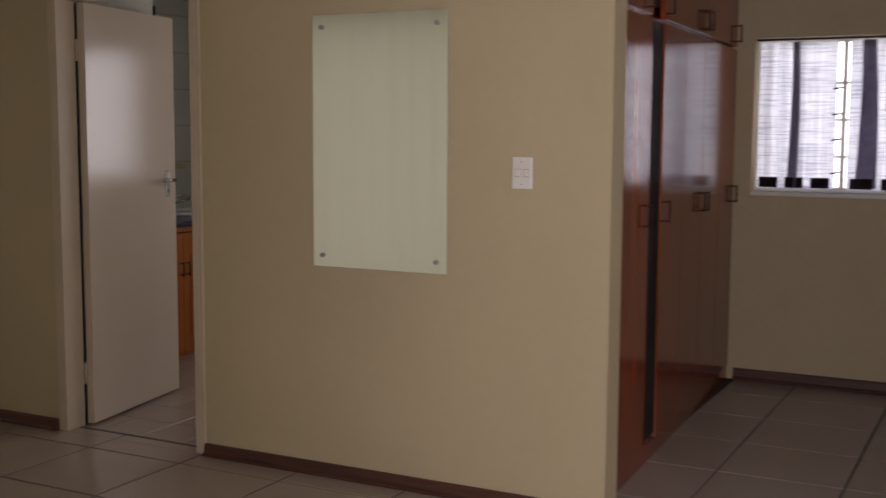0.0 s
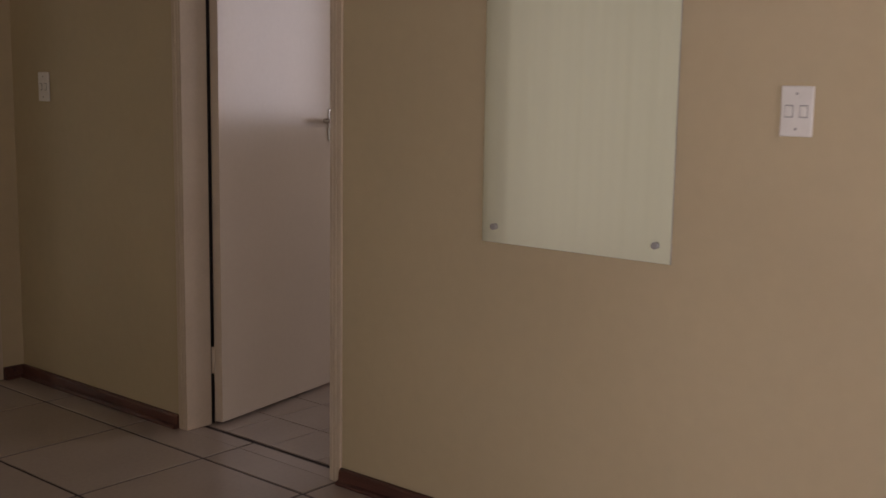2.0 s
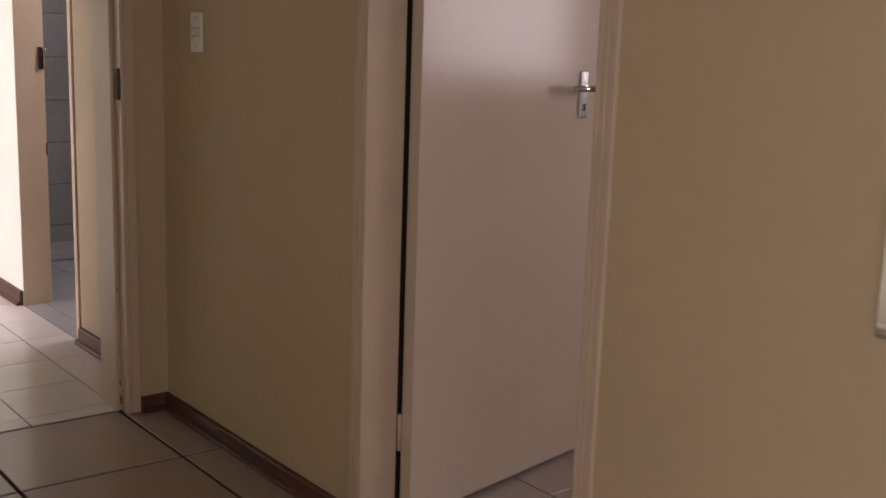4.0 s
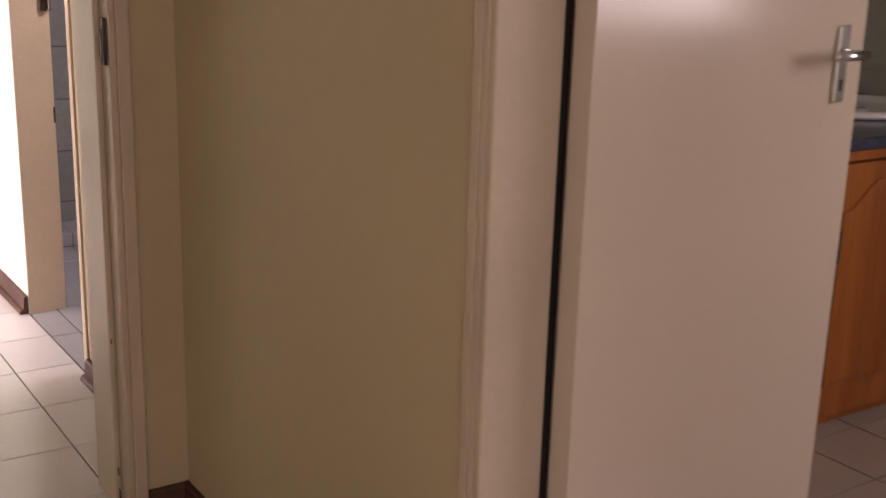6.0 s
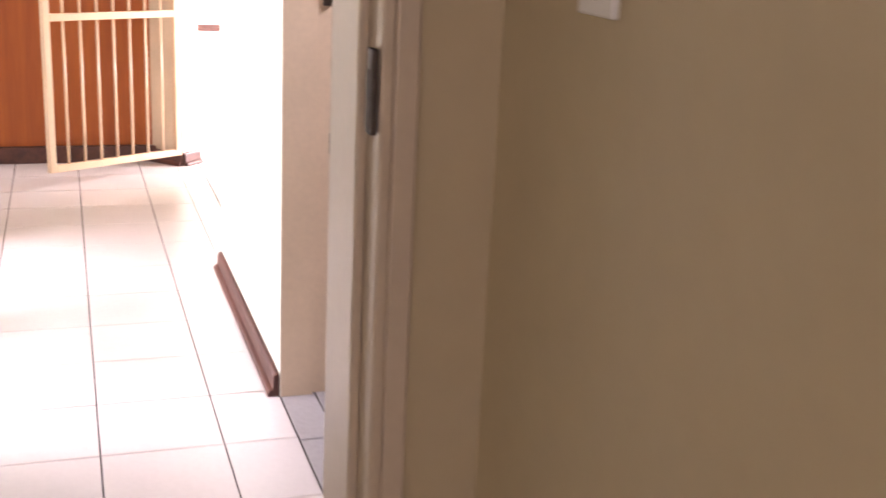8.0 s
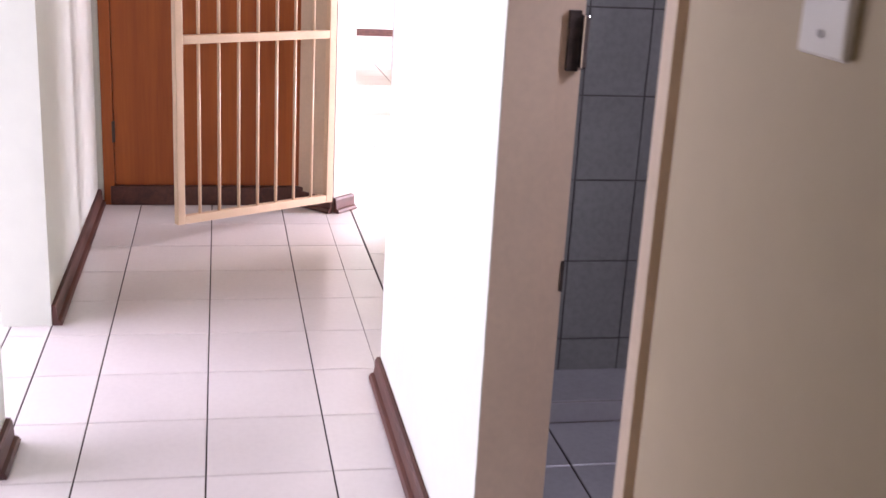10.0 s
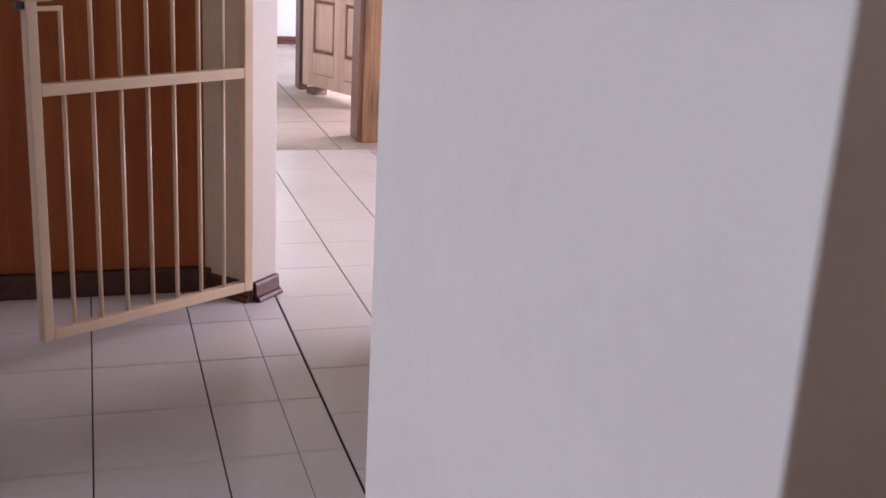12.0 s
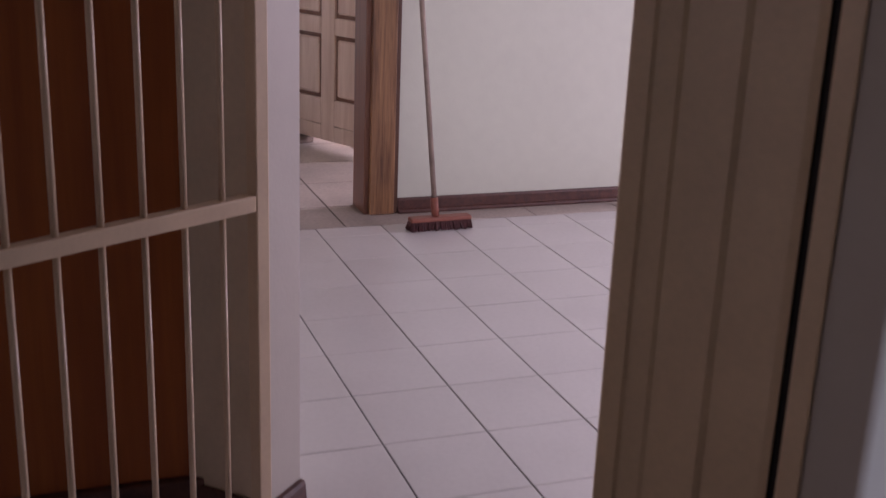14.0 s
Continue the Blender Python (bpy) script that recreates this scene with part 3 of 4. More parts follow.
# built-in wardrobe
def wardrobe():
    w = base("wardrobe", pose(0.136, -0.378, 0, 0, 0, 2.8), "built-in wardrobe of glossy red-brown varnished wood", "wardrobe")
    part("plinth", box(0.0, 0.006, 0.0, 2.478, 0.56, 0.074), M_MAHOG, w)
    for b in ((0.0, 0.024, 0.076, 0.02, 0.56, 2.42), (2.458, 0.024, 0.076, 2.478, 0.56, 2.42), (0.02, 0.53, 0.076, 2.458, 0.56, 2.42), (0.02, 0.024, 0.076, 2.458, 0.53, 0.095), (0.02, 0.024, 2.40, 2.458, 0.53, 2.42), (0.02, 0.024, 1.855, 2.458, 0.53, 1.870)):
        part("panel", box(*b), M_MAHOG, w)
    xs = ((0.002, 0.585), (0.790, 1.190), (1.194, 1.620), (1.624, 2.050), (2.054, 2.476))
    for i, (a, b) in enumerate(xs):
        for z0, z1 in ((0.078, 1.855), (1.870, 2.415)):
            d = part("door", box(a, 0.0, z0, b, 0.022, z1, 0.0025), M_MAHOG, w)
            hx = b - 0.045 if i % 2 == 0 else a + 0.045
            zc = 1.06 if z0 < 1 else 1.94
            bm = bmesh.new()
            tube(bm, (hx, -0.028, zc - 0.048), (hx, -0.028, zc + 0.048), 0.0045, 10)
            tube(bm, (hx, -0.028, zc - 0.042), (hx, 0.002, zc - 0.042), 0.004, 8)
            tube(bm, (hx, -0.028, zc + 0.042), (hx, 0.002, zc + 0.042), 0.004, 8)
            part("handle", bm, M_BRONZE, d, "dark bronze bow handle", smooth=True)
    # Nearly flush black panel; the dark of the deep slot is in its colour.
    part("slot_shade", box(0.587, 0.008, 0.098, 0.788, 0.022, 1.853), M_BLACK, w, "black panel painting the shade of the slot between two doors")
    return w


wardrobe()

# dressing-room window with curtains
win = base("window_1", pose(2.62, 0, 0), "white steel window with small opening panes", "window", "structure")
Y0, Y1, Z0, Z1 = -1.339, -0.354, 1.074, 1.918
for name, d in (("sill", (-0.018, Y0, Z0 - 0.022, 0.10, Y1, Z0)), ("frame", (0.06, Y0, Z1 - 0.03, 0.10, Y1, Z1)), ("frame", (0.06, Y0, Z0, 0.10, Y1, Z0 + 0.03)), ("frame", (0.06, Y0, Z0 + 0.03, 0.10, Y0 + 0.03, Z1 - 0.03)), ("frame", (0.06, Y1 - 0.03, Z0 + 0.03, 0.10, Y1, Z1 - 0.03))):
    part(name, box(*d, 0.003), M_WINFRAME, win)
for y in (-1.08, -0.822, -0.59):
    part("mullion", box(0.065, y - 0.012, Z0 + 0.03, 0.095, y + 0.012, Z1 - 0.03, 0.002), M_WINFRAME, win)
for z in (1.27, 1.47, 1.67):
    part("glazing_bar", box(0.072, Y0 + 0.03, z - 0.007, 0.088, Y1 - 0.03, z + 0.007, 0.002), M_WINFRAME, win)
pane = part("pane", box(0.078, Y0 + 0.03, Z0 + 0.03, 0.082, Y1 - 0.03, Z1 - 0.03), M_GLASS, win)
pane.visible_shadow = False
for z in (1.186, 1.366, 1.503, 1.642):
    bm = bmesh.new()
    tube(bm, (0.022, -0.808, z), (0.066, -0.808, z), 0.005, 8)
    tube(bm, (0.024, -0.808, z), (0.024, -0.770, z - 0.006), 0.005, 8)
    part("stay", bm, M_STEEL, win, "dark casement stay")

M_CURTAIN = bpy.data.materials.new("sheer_striped_curtain")
M_CURTAIN.use_nodes = True
_nt = M_CURTAIN.node_tree
_b = _nt.nodes["Principled BSDF"]
_out = _nt.nodes["Material Output"]
_tr = _nt.nodes.new("ShaderNodeBsdfTranslucent")
_mx = _nt.nodes.new("ShaderNodeMixShader")
_mx.inputs[0].default_value = 0.68
_co = _nt.nodes.new("ShaderNodeTexCoord")
_mp = _nt.nodes.new("ShaderNodeMapping")
_mp.inputs["Scale"].default_value = (4.0, 4.0, 130.0)
_no = _nt.nodes.new("ShaderNodeTexNoise")
_no.inputs["Scale"].default_value = 1.0
_rm = _nt.nodes.new("ShaderNodeValToRGB")
_rm.color_ramp.elements[0].position, _rm.color_ramp.elements[0].color = 0.36, (0.52, 0.53, 0.62, 1)
_rm.color_ramp.elements[1].position, _rm.color_ramp.elements[1].color = 0.52, (0.84, 0.85, 0.90, 1)
_nt.links.new(_co.outputs["Object"], _mp.inputs[0])
_nt.links.new(_mp.outputs[0], _no.inputs["Vector"])
_nt.links.new(_no.outputs[0], _rm.inputs[0])
_nt.links.new(_rm.outputs[0], _b.inputs["Base Color"])
_nt.links.new(_rm.outputs[0], _tr.inputs[0])
_nt.links.new(_b.outputs[0], _mx.inputs[1])
_nt.links.new(_tr.outputs[0], _mx.inputs[2])
_nt.links.new(_mx.outputs[0], _out.inputs[0])
# Grey for strips that paint the dark of gathered folds.
M_FOLD_SHADE = material("grey_fold_shade", (0.30, 0.28, 0.36), 0.8, 0.12, 25)
M_BAND = material("dark_curtain_band", (0.045, 0.03, 0.04), 0.8, 0.2, 30)


def curtain(ya, yb, z0, z1, folds, seed, gather=0.0):
    rng = random.Random(seed)
    c = base("curtain", pose(2.645, 0, 0), "sheer striped curtain with dark blocks along the hem, over the window", "curtain", group="window curtains")
    n, k = 96, 14
    ph = rng.random() * 6
    bm = bmesh.new()
    grid = []
    for j in range(k + 1):
        v = j / k
        row = []
        for i in range(n + 1):
            u = i / n
            s = 1 - gather * math.sin(math.pi * min(1, (1 - v) * 1.2)) * 0.5
            y = yb + (ya - yb) * u * s
            x = 0.014 * math.sin(u * folds * 2 * math.pi + ph + 0.4 * math.sin(3 * v)) + 0.006 * math.sin(u * folds * 5.3 + ph * 2)
            row.append(bm.verts.new((x, y, z0 + (z1 - z0) * v)))
        grid.append(row)
    for j in range(k):
        for i in range(n):
            bm.faces.new((grid[j][i], grid[j][i + 1], grid[j + 1][i + 1], grid[j + 1][i]))
    part("cloth", bm, M_CURTAIN, c, smooth=True)
    wid = (ya - yb)
    # Separate grey strip over the cloth stands in for a fold's shade.
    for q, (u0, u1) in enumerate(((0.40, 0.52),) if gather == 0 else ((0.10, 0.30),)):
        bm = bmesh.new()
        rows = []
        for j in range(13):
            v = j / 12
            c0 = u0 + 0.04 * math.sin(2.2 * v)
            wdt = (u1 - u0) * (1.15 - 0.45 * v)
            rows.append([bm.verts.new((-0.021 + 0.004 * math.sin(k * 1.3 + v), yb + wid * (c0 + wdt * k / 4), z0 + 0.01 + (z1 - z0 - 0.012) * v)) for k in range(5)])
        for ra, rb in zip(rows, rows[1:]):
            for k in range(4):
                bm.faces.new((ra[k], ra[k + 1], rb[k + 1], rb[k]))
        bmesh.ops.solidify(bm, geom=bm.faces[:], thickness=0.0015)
        part("fold", bm, M_FOLD_SHADE, c, "grey strip painting the shade of a gathered fold", smooth=True)
    for q in range(3):
        a, b = yb + wid * (0.05 + 0.33 * q), yb + wid * (0.05 + 0.33 * q + 0.24)
        bm = bmesh.new()
        m = 14
        lo = [bm.verts.new((-0.024 + 0.004 * math.sin(i * 0.9 + q), a + (b - a) * i / m, z0 + 0.005)) for i in range(m + 1)]
        hi = [bm.verts.new((-0.024 + 0.004 * math.sin(i * 0.9 + q), a + (b - a) * i / m, z0 + 0.062)) for i in range(m + 1)]
        for i in range(m):
            bm.faces.new((lo[i], lo[i + 1], hi[i + 1], hi[i]))
        bmesh.ops.solidify(bm, geom=bm.faces[:], thickness=0.002)
        part("hem_block", bm, M_BAND, c, "dark brown woven block", smooth=True)
    return c


curtain(-0.79, -0.375, 1.094, 1.893, 5, 3)
curtain(-1.33, -0.85, 1.094, 1.893, 5, 8, 0.2)
rail = base("curtain_rail", pose(2.62, 0, 0), "thin dark curtain rail above the window", "curtain rail")
bm = bmesh.new()
tube(bm, (0.02, -1.336, 1.906), (0.02, -0.357, 1.906), 0.006)
part("rod", bm, M_BRONZE, rail, smooth=True)

# added windows out of view: bedroom behind the walker, ensuite, side and far rooms
for nm, m, w, z0, z1 in (("window_8", pose(-4.68, -2.2, 0, 0, 0, 90), 1.6, 0.9, 2.1), ("window_2", pose(-1.7, -3.13, 0), 1.8, 0.9, 2.1), ("window_3", pose(2.72, 0.95, 0, 0, 0, 90), 0.8, 1.05, 1.95), ("window_4", pose(-3.58, 6.325, 0, 0, 0, 90), 3.45, 0.45, 2.2), ("window_5", pose(4.53, 8.0, 0, 0, 0, 90), 2.2, 0.8, 2.2), ("window_6", pose(4.53, 11.2, 0, 0, 0, 90), 1.2, 0.8, 2.2), ("window_7", pose(4.53, 13.3, 0, 0, 0, 90), 2.0, 0.8, 2.2)):
    e = base(nm, m, "white steel framed window out of view, added to let in daylight", "window", "structure")
    for x0, x1, a, b in ((-w / 2, w / 2, z0, z0 + 0.035), (-w / 2, w / 2, z1 - 0.035, z1), (-w / 2, -w / 2 + 0.035, z0 + 0.035, z1 - 0.035), (w / 2 - 0.035, w / 2, z0 + 0.035, z1 - 0.035), (-0.015, 0.015, z0 + 0.035, z1 - 0.035)):
        part("frame", box(x0, -0.02, a, x1, 0.02, b, 0.003), M_WINFRAME, e)
    for k in (1, 2):
        z = z0 + (z1 - z0) * k / 3
        part("glazing_bar", box(-w / 2 + 0.035, -0.010, z - 0.01, w / 2 - 0.035, 0.010, z + 0.01, 0.002), M_WINFRAME, e)
    p = part("pane", box(-w / 2 + 0.03, -0.002, z0 + 0.03, w / 2 - 0.03, 0.002, z1 - 0.03), M_GLASS, e)
    p.visible_shadow = False


# ---------------------------------------------------------------- bathroom vanity
def vanity(x0, x1, doors):
    v = base("vanity_cabinet", pose(0, 0, 0), "honey-brown wooden vanity cabinet with arched panel doors", "cabinet")
    part("body", boxes((x0, 2.877, 0.001, x1, 3.575, 0.768)), M_HONEY, v)
    part("top_rail", box(x0, 2.857, 0.775, x1, 2.877, 0.805, 0.002), M_HONEY, v)
    for a, b, hx in doors:
        d = part("door", box(a + 0.002, 2.855, 0.030, b - 0.002, 2.8765, 0.768, 0.003), M_HONEY, v)
        # raised panel with an arched head
        bm = bmesh.new()
        xa, xb, za = a + 0.065, b - 0.065, 0.13
        pts = [(xa, za), (xb, za), (xb, 0.635)]
        for i in range(1, 12):
            u = i / 12
            x = xb + (xa - xb) * u
            z = 0.635 + 0.085 * max(0.0, math.sin(math.pi * u)) ** 2.2
            pts.append((x, z))
        pts.append((xa, 0.635))
        cx, cz = (xa + xb) / 2, 0.36
        back = [bm.verts.new((x, 2.8555, z)) for x, z in pts]
        mid = [bm.verts.new((x, 2.848, z)) for x, z in pts]
        inn = [bm.verts.new((cx + (x - cx) * 0.86, 2.8455, cz + (z - cz) * 0.93)) for x, z in pts]
        k = len(pts)
        for i in range(k):
            j = (i + 1) % k
            bm.faces.new((back[i], back[j], mid[j], mid[i]))
            bm.faces.new((mid[i], mid[j], inn[j], inn[i]))
        bm.faces.new(inn)
        bm.faces.new(back[::-1])
        part("panel", bm, M_HONEY, d, "raised arched panel")
        bm = bmesh.new()
        tube(bm, (hx, 2.827, 0.505), (hx, 2.827, 0.595), 0.005, 10)
        for z in (0.515, 0.585):
            tube(bm, (hx, 2.827, z), (hx, 2.857, z), 0.004, 8)
        part("handle", bm, M_BRONZE, d, "dark bronze bow handle", smooth=True)
    return v


vanity(0.880, 2.615, ((1.172, 1.612, 1.583), (1.612, 2.052, 1.641), (2.052, 2.492, 2.463)))
bm = box(0.876, 2.830, 0.806, 2.618, 3.578, 0.840, 0.012, 3)
thing("worktop", bm, M_TOP, "navy blue laminate worktop on the vanity cabinet", "worktop")


def basin(cx, cy, z):
    b = base("wash_basin", pose(cx, cy, z), "white oval ceramic wash basin set into the navy worktop", "basin")
    bm = bmesh.new()
    n = 48
    rings = []
    for r, zz in ((1.0, 0.001), (1.03, 0.010), (1.01, 0.020), (0.94, 0.024), (0.86, 0.018), (0.78, 0.010), (0.55, 0.006), (0.12, 0.003)):
        rings.append([bm.verts.new((0.285 * r * math.cos(2 * math.pi * i / n), 0.215 * r * math.sin(2 * math.pi * i / n), zz)) for i in range(n)])
    for p, q in zip(rings, rings[1:]):
        for i in range(n):
            bm.faces.new((p[i], p[(i + 1) % n], q[(i + 1) % n], q[i]))
    bm.faces.new(rings[-1])
    bm.faces.new(rings[0][::-1])
    part("bowl", bm, M_BASIN, b, smooth=True)
    bm = bmesh.new()
    tube(bm, (0, 0, 0.003), (0, 0, 0.008), 0.022, 20)
    part("waste", bm, M_CHROME, b, "chrome waste ring")
    return b


basin(2.20, 3.22, 0.840)


def tap(x, y, z):
    t = base("basin_tap", pose(x, y, z), "chrome pillar tap with a long spout behind the basin", "tap")
    bm = bmesh.new()
    tube(bm, (0, 0, 0.0), (0, 0, 0.085), 0.015, 16)
    part("body", bm, M_CHROME, t, smooth=True)
    bm = bmesh.new()
    tube(bm, (0, 0, 0.055), (0.10, -0.07, 0.085), 0.009, 12)
    part("spout", bm, M_CHROME, t, smooth=True)
    bm = bmesh.new()
    tube(bm, (0, 0, 0.095), (0.075, -0.05, 0.115), 0.006, 10)
    part("lever", bm, M_CHROME, t, smooth=True)
    return t


tap(2.26, 3.49, 0.840)
M_SOAP = material("mustard_glazed_soap_ledge", (0.52, 0.46, 0.24), 0.25, 0.05, 8)
for x0, x1 in ((2.30, 2.44),):
    s = thing("soap_ledge", box(x0, 3.510, 1.13, x1, 3.577, 1.16, 0.008, 3), M_SOAP, "mustard glazed ceramic soap ledge on the tiled wall", "soap dish")
thing("soap_ledge", box(2.545, 3.24, 1.13, 2.612, 3.39, 1.16, 0.008, 3), M_SOAP, "mustard glazed ceramic soap ledge beside the basin", "soap dish")


# ---------------------------------------------------------------- living room and beyond
oak = base("door_frame", pose(-0.145, 10.35, 0), "grained oak door frame in the white living room wall", "door frame", "structure")
for a, b in ((0.25, 0.285), (1.115, 1.15)):
    part("lining", box(a, -0.004, 0.0, b, 0.174, 2.05, 0.003), M_LINING, oak)
part("lining", box(0.285, -0.004, 2.015, 1.115, 0.174, 2.05, 0.003), M_LINING, oak)
for a, b in ((0.15, 0.262), (1.138, 1.25)):
    part("architrave", box(a, -0.024, 0.0, b, -0.002, 2.15, 0.005), M_OAK, oak)
part("architrave", box(0.262, -0.024, 2.04, 1.138, -0.002, 2.15, 0.005), M_OAK, oak)
for a, b in ((1.25, 1.268), (0.132, 0.15)):
    part("edge_strip", box(a, -0.016, 0.0, b, -0.002, 2.15, 0.003), M_DARKWOOD, oak, "dark brown edge strip")

dark = base("door_frame", pose(-0.355, 12.08, 0), "dark brown wooden door frame of the far room", "door frame", "structure")
part("jamb", box(1.30, -0.02, 0, 1.36, 0.14, 2.05, 0.004), M_DARKWOOD, dark)
part("jamb", box(0.45, -0.02, 0, 0.51, 0.14, 2.05, 0.004), M_DARKWOOD, dark)
part("head", box(0.51, -0.02, 1.99, 1.30, 0.14, 2.05, 0.004), M_DARKWOOD, dark)


def pine_door(m):
    d = base("panelled_door", m, "pale pine panelled door standing open, propped by a brick", "door")
    w, h, t = 0.80, 1.97, 0.038
    cols = ((0.0, 0.115), (0.345, 0.455), (0.685, 0.80))
    for a, b in cols:
        part("stile", box(a, 0, 0.045, b, t, h, 0.004), M_PINE, d)
    zs = ((0.045, 0.13), (0.134, 0.275), (0.625, 0.715), (1.10, 1.19), (1.55, 1.64), (1.86, 1.97))
    for x0, x1 in ((0.115, 0.345), (0.455, 0.685)):
        for a, b in zs:
            part("rail", box(x0, 0, a, x1, t, b, 0.004), M_PINE, d)
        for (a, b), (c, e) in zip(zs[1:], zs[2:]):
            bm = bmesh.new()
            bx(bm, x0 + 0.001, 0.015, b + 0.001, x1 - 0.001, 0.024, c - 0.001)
            part("panel_groove", bm, M_GROOVE_SHADE, d)
            bm = box(x0 + 0.022, 0.003, b + 0.022, x1 - 0.022, 0.016, c - 0.022, 0.010, 1)
            part("panel", bm, M_PINE, d)
    return d


pine_door(pose(0.965, 12.05, 0, 0, 0, -64))
bm = box(-0.055, -0.05, 0, 0.055, 0.05, 0.045, 0.006)
thing("brick_doorstop", bm, M_BRICK, "small grey-brown brick wedged under the pine door", "brick", m=pose(1.04, 11.90, 0.0, 0, 0, 20))


def broom():
    b = base("broom", pose(0, 0, 0), "broom with red block head and dark bristles leaning on wall", "broom")
    a0, a1 = Vector((1.088, 10.055, 0.0)), Vector((1.363, 10.063, 0.0))
    d = (a1 - a0).normalized()
    mid = (a0 + a1) / 2
    ang = math.degrees(math.atan2(d.y, d.x))
    mloc = pose(mid.x, mid.y, 0, 0, 0, ang)
    bm = box(-0.1375, -0.026, 0.038, 0.1375, 0.026, 0.058, 0.007, 2)
    bm.transform(mloc)
    part("head", bm, M_BROOM_HEAD, b)
    rng = random.Random(5)
    bm = bmesh.new()
    for i in range(34):
        for j in range(5):
            x, y = -0.130 + 0.260 * i / 33, -0.022 + 0.011 * j
            lean = 0.010 * (i - 16.5) / 16.5 + rng.uniform(-0.006, 0.006)
            tube(bm, (x, y, 0.040), (x + lean, y * 1.35 + rng.uniform(-0.004, 0.004), rng.uniform(0.001, 0.006)), 0.0048, 5)
    bm.transform(mloc)
    part("bristles", bm, M_BRISTLE, b)
    bm = bmesh.new()
    foot, top = Vector((1.205, 10.059, 0.056)), Vector((1.165, 10.336, 1.36))
    tube(bm, foot, foot + (top - foot) * 0.06, 0.0165, 14)
    part("socket", bm, M_BROOM_HEAD, b, "red plastic socket", smooth=True)
    bm = bmesh.new()
    tube(bm, foot + (top - foot) * 0.055, top, 0.0115, 14)
    part("stick", bm, M_STICK, b, "worn wooden stick", smooth=True)
    return b


broom()

# floor-length curtain over the bedroom window that the mirror shows
M_SHEER = bpy.data.materials.new("plain_sheer_curtain")
M_SHEER.use_nodes = True
_nt = M_SHEER.node_tree
_b = _nt.nodes["Principled BSDF"]
_b.inputs["Base Color"].default_value, _b.inputs["Roughness"].default_value = (0.80, 0.79, 0.70, 1), 0.85
_tr = _nt.nodes.new("ShaderNodeBsdfTranslucent")
_tr.inputs[0].default_value = (0.80, 0.79, 0.68, 1)
_mx = _nt.nodes.new("ShaderNodeMixShader")
_mx.inputs[0].default_value = 0.5
_nt.links.new(_b.outputs[0], _mx.inputs[1])
_nt.links.new(_tr.outputs[0], _mx.inputs[2])
_nt.links.new(_mx.outputs[0], _nt.nodes["Material Output"].inputs[0])
long_curtain = base("long_curtain", pose(-3.218, 0, 0), "floor-length plain sheer curtain opposite the mirror", "curtain")
bm = bmesh.new()
low, high = [], []
for i in range(241):
    y = 0.06 + 3.28 * i / 240
    x = 0.007 * math.sin(i * 0.52) + 0.004 * math.sin(i * 0.21 + 1)
    low.append(bm.verts.new((x, y, 0.012)))
    high.append(bm.verts.new((x * 0.8, y, 2.28)))
for i in range(240):
    bm.faces.new((low[i], low[i + 1], high[i + 1], high[i]))
part("cloth", bm, M_SHEER, long_curtain, smooth=True)
bm = bmesh.new()
tube(bm, (0.0, 0.055, 2.285), (0.0, 3.345, 2.285), 0.008)
part("rail", bm, M_BRONZE, long_curtain, "dark curtain rail", smooth=True)

# air vent high on the bathroom wall
vent = base("air_vent", pose(2.10, 3.578, 2.17), "dark louvred air vent high on the tiled wall", "vent")
part("backing", box(-0.12, -0.006, -0.05, 0.12, -0.001, 0.06), M_BLACK, vent)
for i in range(4):
    part("slat", box(-0.115, -0.016, -0.045 + i * 0.027, 0.115, -0.006, -0.030 + i * 0.027, 0.002), M_DARKWOOD, vent)

# chips in the paint of the corridor door frame
for x, y, z, s in ((0.874, 0.020, 0.105, 0.010), (0.876, 0.022, 0.045, 0.014), (0.875, 0.030, 0.42, 0.006), (0.8745, 0.015, 1.38, 0.007)):
    part("paint_chip", box(x - 0.0008, y - s * 0.4, z - s, x + 0.0014, y + s * 0.4, z + s, 0.0008, 1), M_STEEL, f2, "dark chip in the paint")


# ---------------------------------------------------------------- tiles
TILES = {}


def tile_mesh(w, d, mat, t=0.0038, bevel=0.0012):
    key = (round(w, 3), round(d, 3), mat.name)
    if key not in TILES:
        bm = bmesh.new()
        b = bevel
        lo = [bm.verts.new((x, y, -t)) for x, y in ((0, 0), (w, 0), (w, d), (0, d))]
        mi = [bm.verts.new((x, y, -b)) for x, y in ((0, 0), (w, 0), (w, d), (0, d))]
        up = [bm.verts.new((x, y, 0)) for x, y in ((b, b), (w - b, b), (w - b, d - b), (b, d - b))]
        for i in range(4):
            j = (i + 1) % 4
            bm.faces.new((lo[i], lo[j], mi[j], mi[i]))
            bm.faces.new((mi[i], mi[j], up[j], up[i]))
        bm.faces.new(up)
        TILES[key] = mesh("tile", bm, mat)
    return TILES[key]


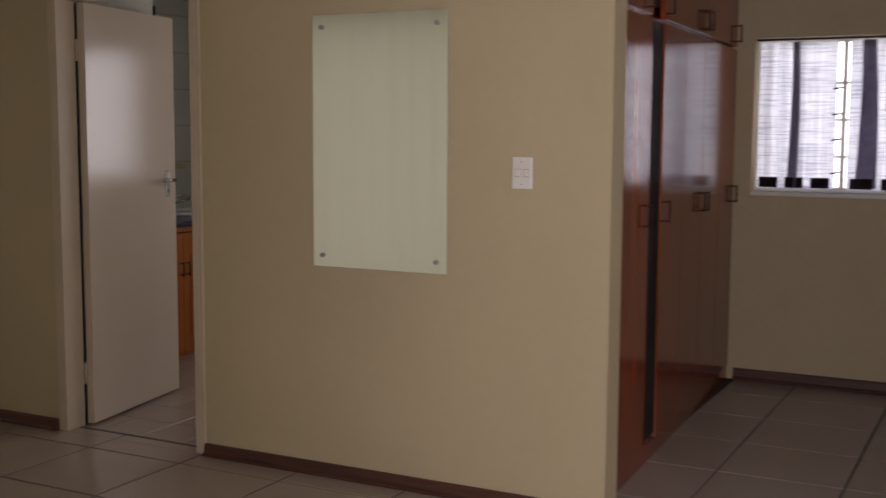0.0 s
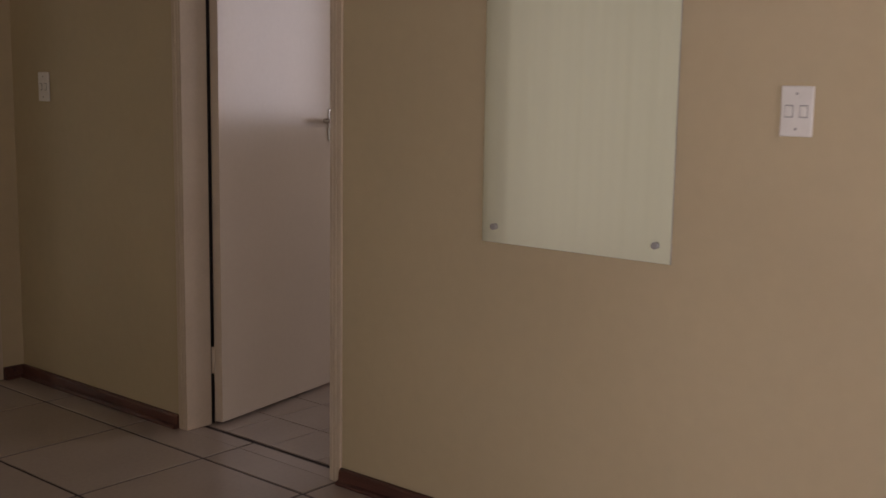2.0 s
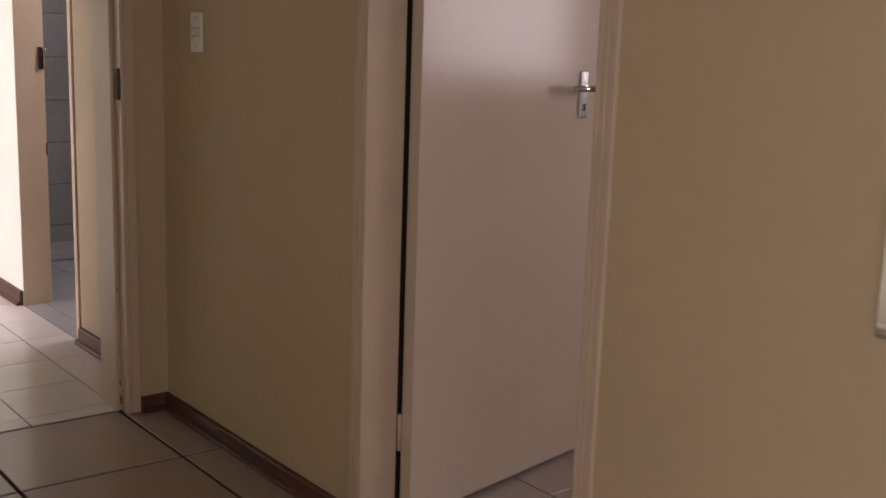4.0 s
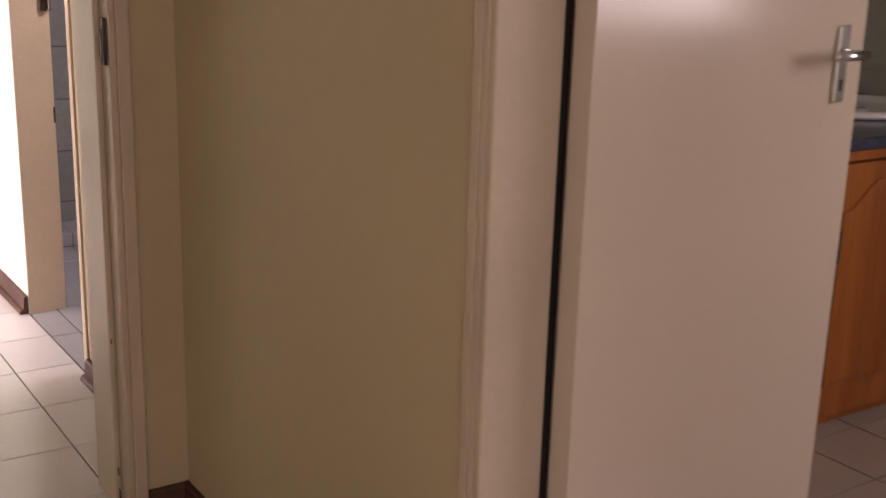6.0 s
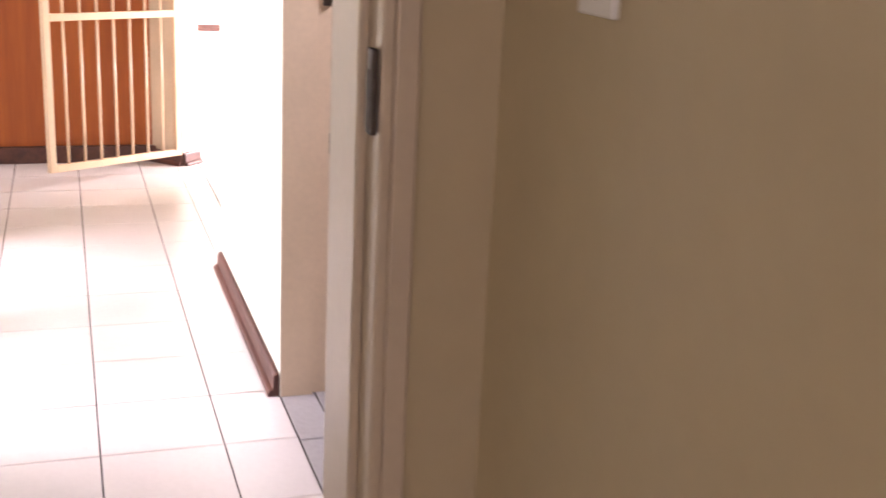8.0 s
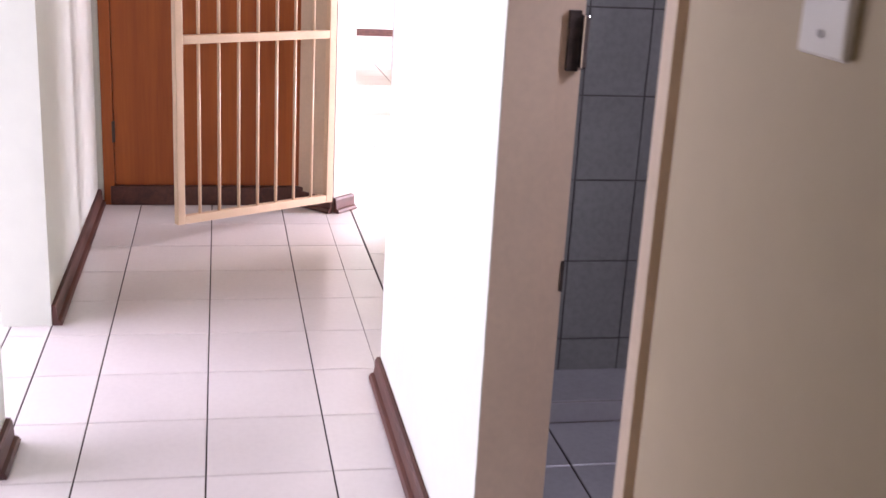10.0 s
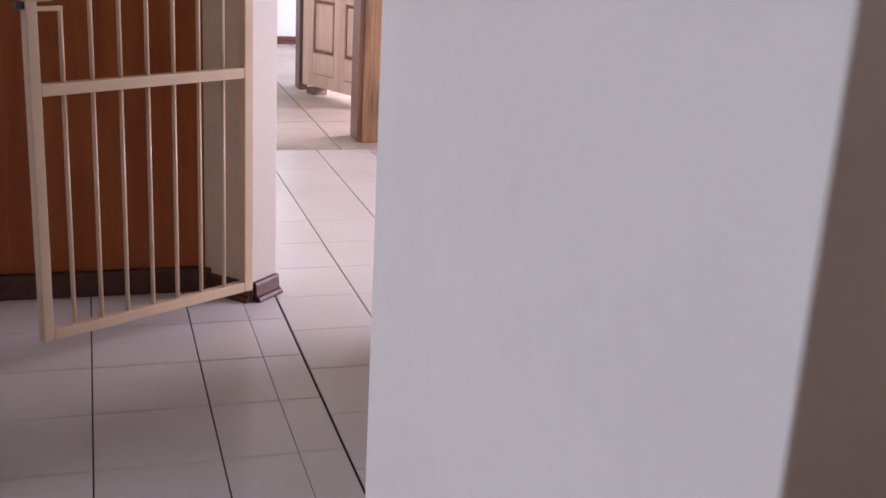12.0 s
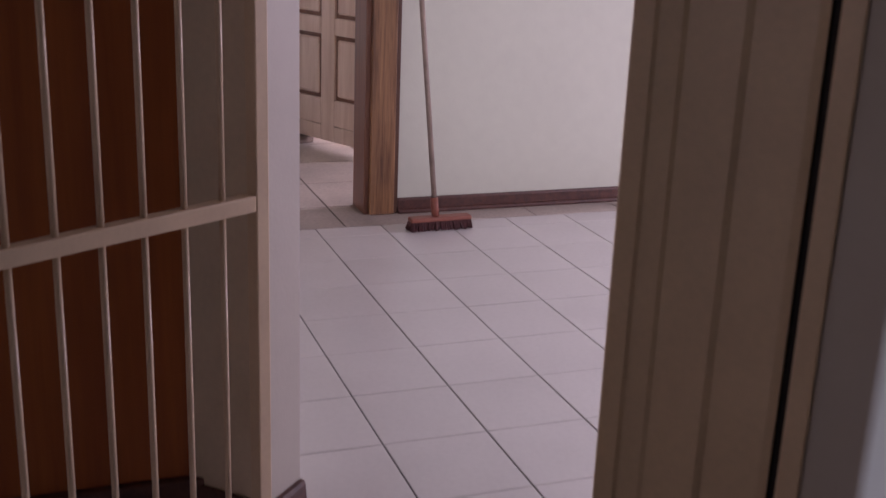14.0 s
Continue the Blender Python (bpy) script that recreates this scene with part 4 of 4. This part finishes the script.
def lay(parent, x0, y0, x1, y1, ox, oy, px, py, gap, mat, m=None, gy=None):
    """Tiles on a grid of pitch px by py through (ox, oy), cut to the rectangle."""
    rng = random.Random(11)
    gy = gy or gap
    i0, i1 = math.floor((x0 - ox) / px), math.ceil((x1 - ox) / px)
    j0, j1 = math.floor((y0 - oy) / py), math.ceil((y1 - oy) / py)
    for i in range(i0, i1):
        for j in range(j0, j1):
            a, b = max(x0, ox + i * px + gap / 2), min(x1, ox + (i + 1) * px - gap / 2)
            c, d = max(y0, oy + j * py + gy / 2), min(y1, oy + (j + 1) * py - gy / 2)
            if b - a < 0.012 or d - c < 0.012:
                continue
            o = new("tile", tile_mesh(b - a, d - c, mat))
            loc = Matrix.Translation((a, c, rng.uniform(-0.0005, 0.0)))
            o.matrix_basis = (m @ loc) if m is not None else loc
            o.parent = parent


# bedroom
lay(floor_base, -4.6, -3.05, -0.001, 3.398, -0.155, 1.905, 0.485, 0.508, 0.0125, M_TILE_BED)
lay(floor_base, 0.001, 1.415, 0.070, 2.200, -0.155, 1.905, 0.485, 0.508, 0.0125, M_TILE_BED)
lay(floor_base, 0.0, -3.05, 2.62, -0.30, 0.815, 1.905, 0.485, 0.508, 0.008, M_TILE_BED)
# bathroom beside it
lay(floor_base, 0.084, 0.42, 2.62, 2.90, 0.336, 2.082, 0.244, 0.244, 0.005, M_TILE_BED)
# corridor and living room
lay(floor_base, -0.916, 3.415, 0.0345, 8.034, -0.148, 6.518, 0.2965, 0.3025, 0.0040, M_TILE, gy=0.0036)
lay(floor_base, 0.036, 6.142, 0.150, 8.034, -0.148, 6.518, 0.2965, 0.3025, 0.0040, M_TILE, gy=0.0036)
lay(floor_base, -3.5, 3.66, -0.920, 8.034, -0.148, 6.518, 0.2965, 0.3025, 0.0040, M_TILE, gy=0.0036)
lay(floor_base, 0.1536, 6.142, 3.2, 10.168, 0.426, 8.525, 0.2865, 0.3025, 0.0042, M_TILE, gy=0.0034)
lay(floor_base, -0.25, 8.176, 0.150, 10.168, -0.148, 8.525, 0.2965, 0.3025, 0.0040, M_TILE, gy=0.0036)
M_DUST = tile_material("dusty_hall_tile", (0.52, 0.44, 0.39), 0.45, 0.06, 0.3)
lay(floor_base, -0.25, 10.174, 3.0, 14.5, -0.474, 10.5, 0.44, 0.44, 0.006, M_DUST)
# shower room floor, raised shower base and walls
lay(floor_base, 0.040, 4.285, 1.05, 5.818, 0.135, 4.985, 0.30, 0.30, 0.005, M_TILE_GREY)
tray = thing("shower_base", box(0.137, 5.82, -0.004, 1.050, 6.031, 0.056, 0.003), M_GROUT2, "low raised shower base faced with pale grey tiles", "shower base", "structure")
lay(tray, 0.137, 5.825, 1.050, 6.031, 0.44, 5.825, 0.30, 0.30, 0.005, M_TILE_GREY, pose(0, 0, 0.060))
lay(tray, 0.137, 0.0, 1.050, 0.058, 0.44, 0.0, 0.30, 0.30, 0.005, M_TILE_GREY, pose(0, 5.816, 0, 90, 0, 0))
north = bpy.data.objects["wall_shower_room"]
up = pose(0, 6.030, 0, 90, 0, 0)
lay(north, 0.145, 0.0, 1.048, 2.3, 0.698, 0.153, 0.172, 0.229, 0.004, M_TILE_BLUE, up)
side = pose(1.050, 0, 0, 90, 0, -90)
lay(north, -6.028, 0.0, -4.3, 2.3, -6.028, 0.153, 0.172, 0.229, 0.004, M_TILE_BLUE, side)
# vanity walls
back = bpy.data.objects["wall_ensuite_north"]
lay(back, 0.875, 0.0, 2.616, 2.3, 2.616, 0.924, 0.33, 0.252, 0.003, M_TILE_PALE, pose(0, 3.581, 0, 90, 0, 0))
east = bpy.data.objects["wall_bedroom_east"]
lay(east, -3.577, 0.0, -1.4, 2.3, -3.577, 0.924, 0.33, 0.252, 0.003, M_TILE_PALE, pose(2.616, 0, 0, 90, 0, -90))
shw = bpy.data.objects["wall_ensuite_shower"]
lay(shw, 0.14, 0.0, 0.870, 2.3, 0.870, 0.924, 0.33, 0.252, 0.003, M_TILE_PALE, pose(0, 2.396, 0, 90, 0, 0))
lay(shw, 2.40, 0.0, 3.575, 2.3, 2.40, 0.924, 0.33, 0.252, 0.003, M_TILE_PALE, pose(0.874, 0, 0, 90, 0, 90))
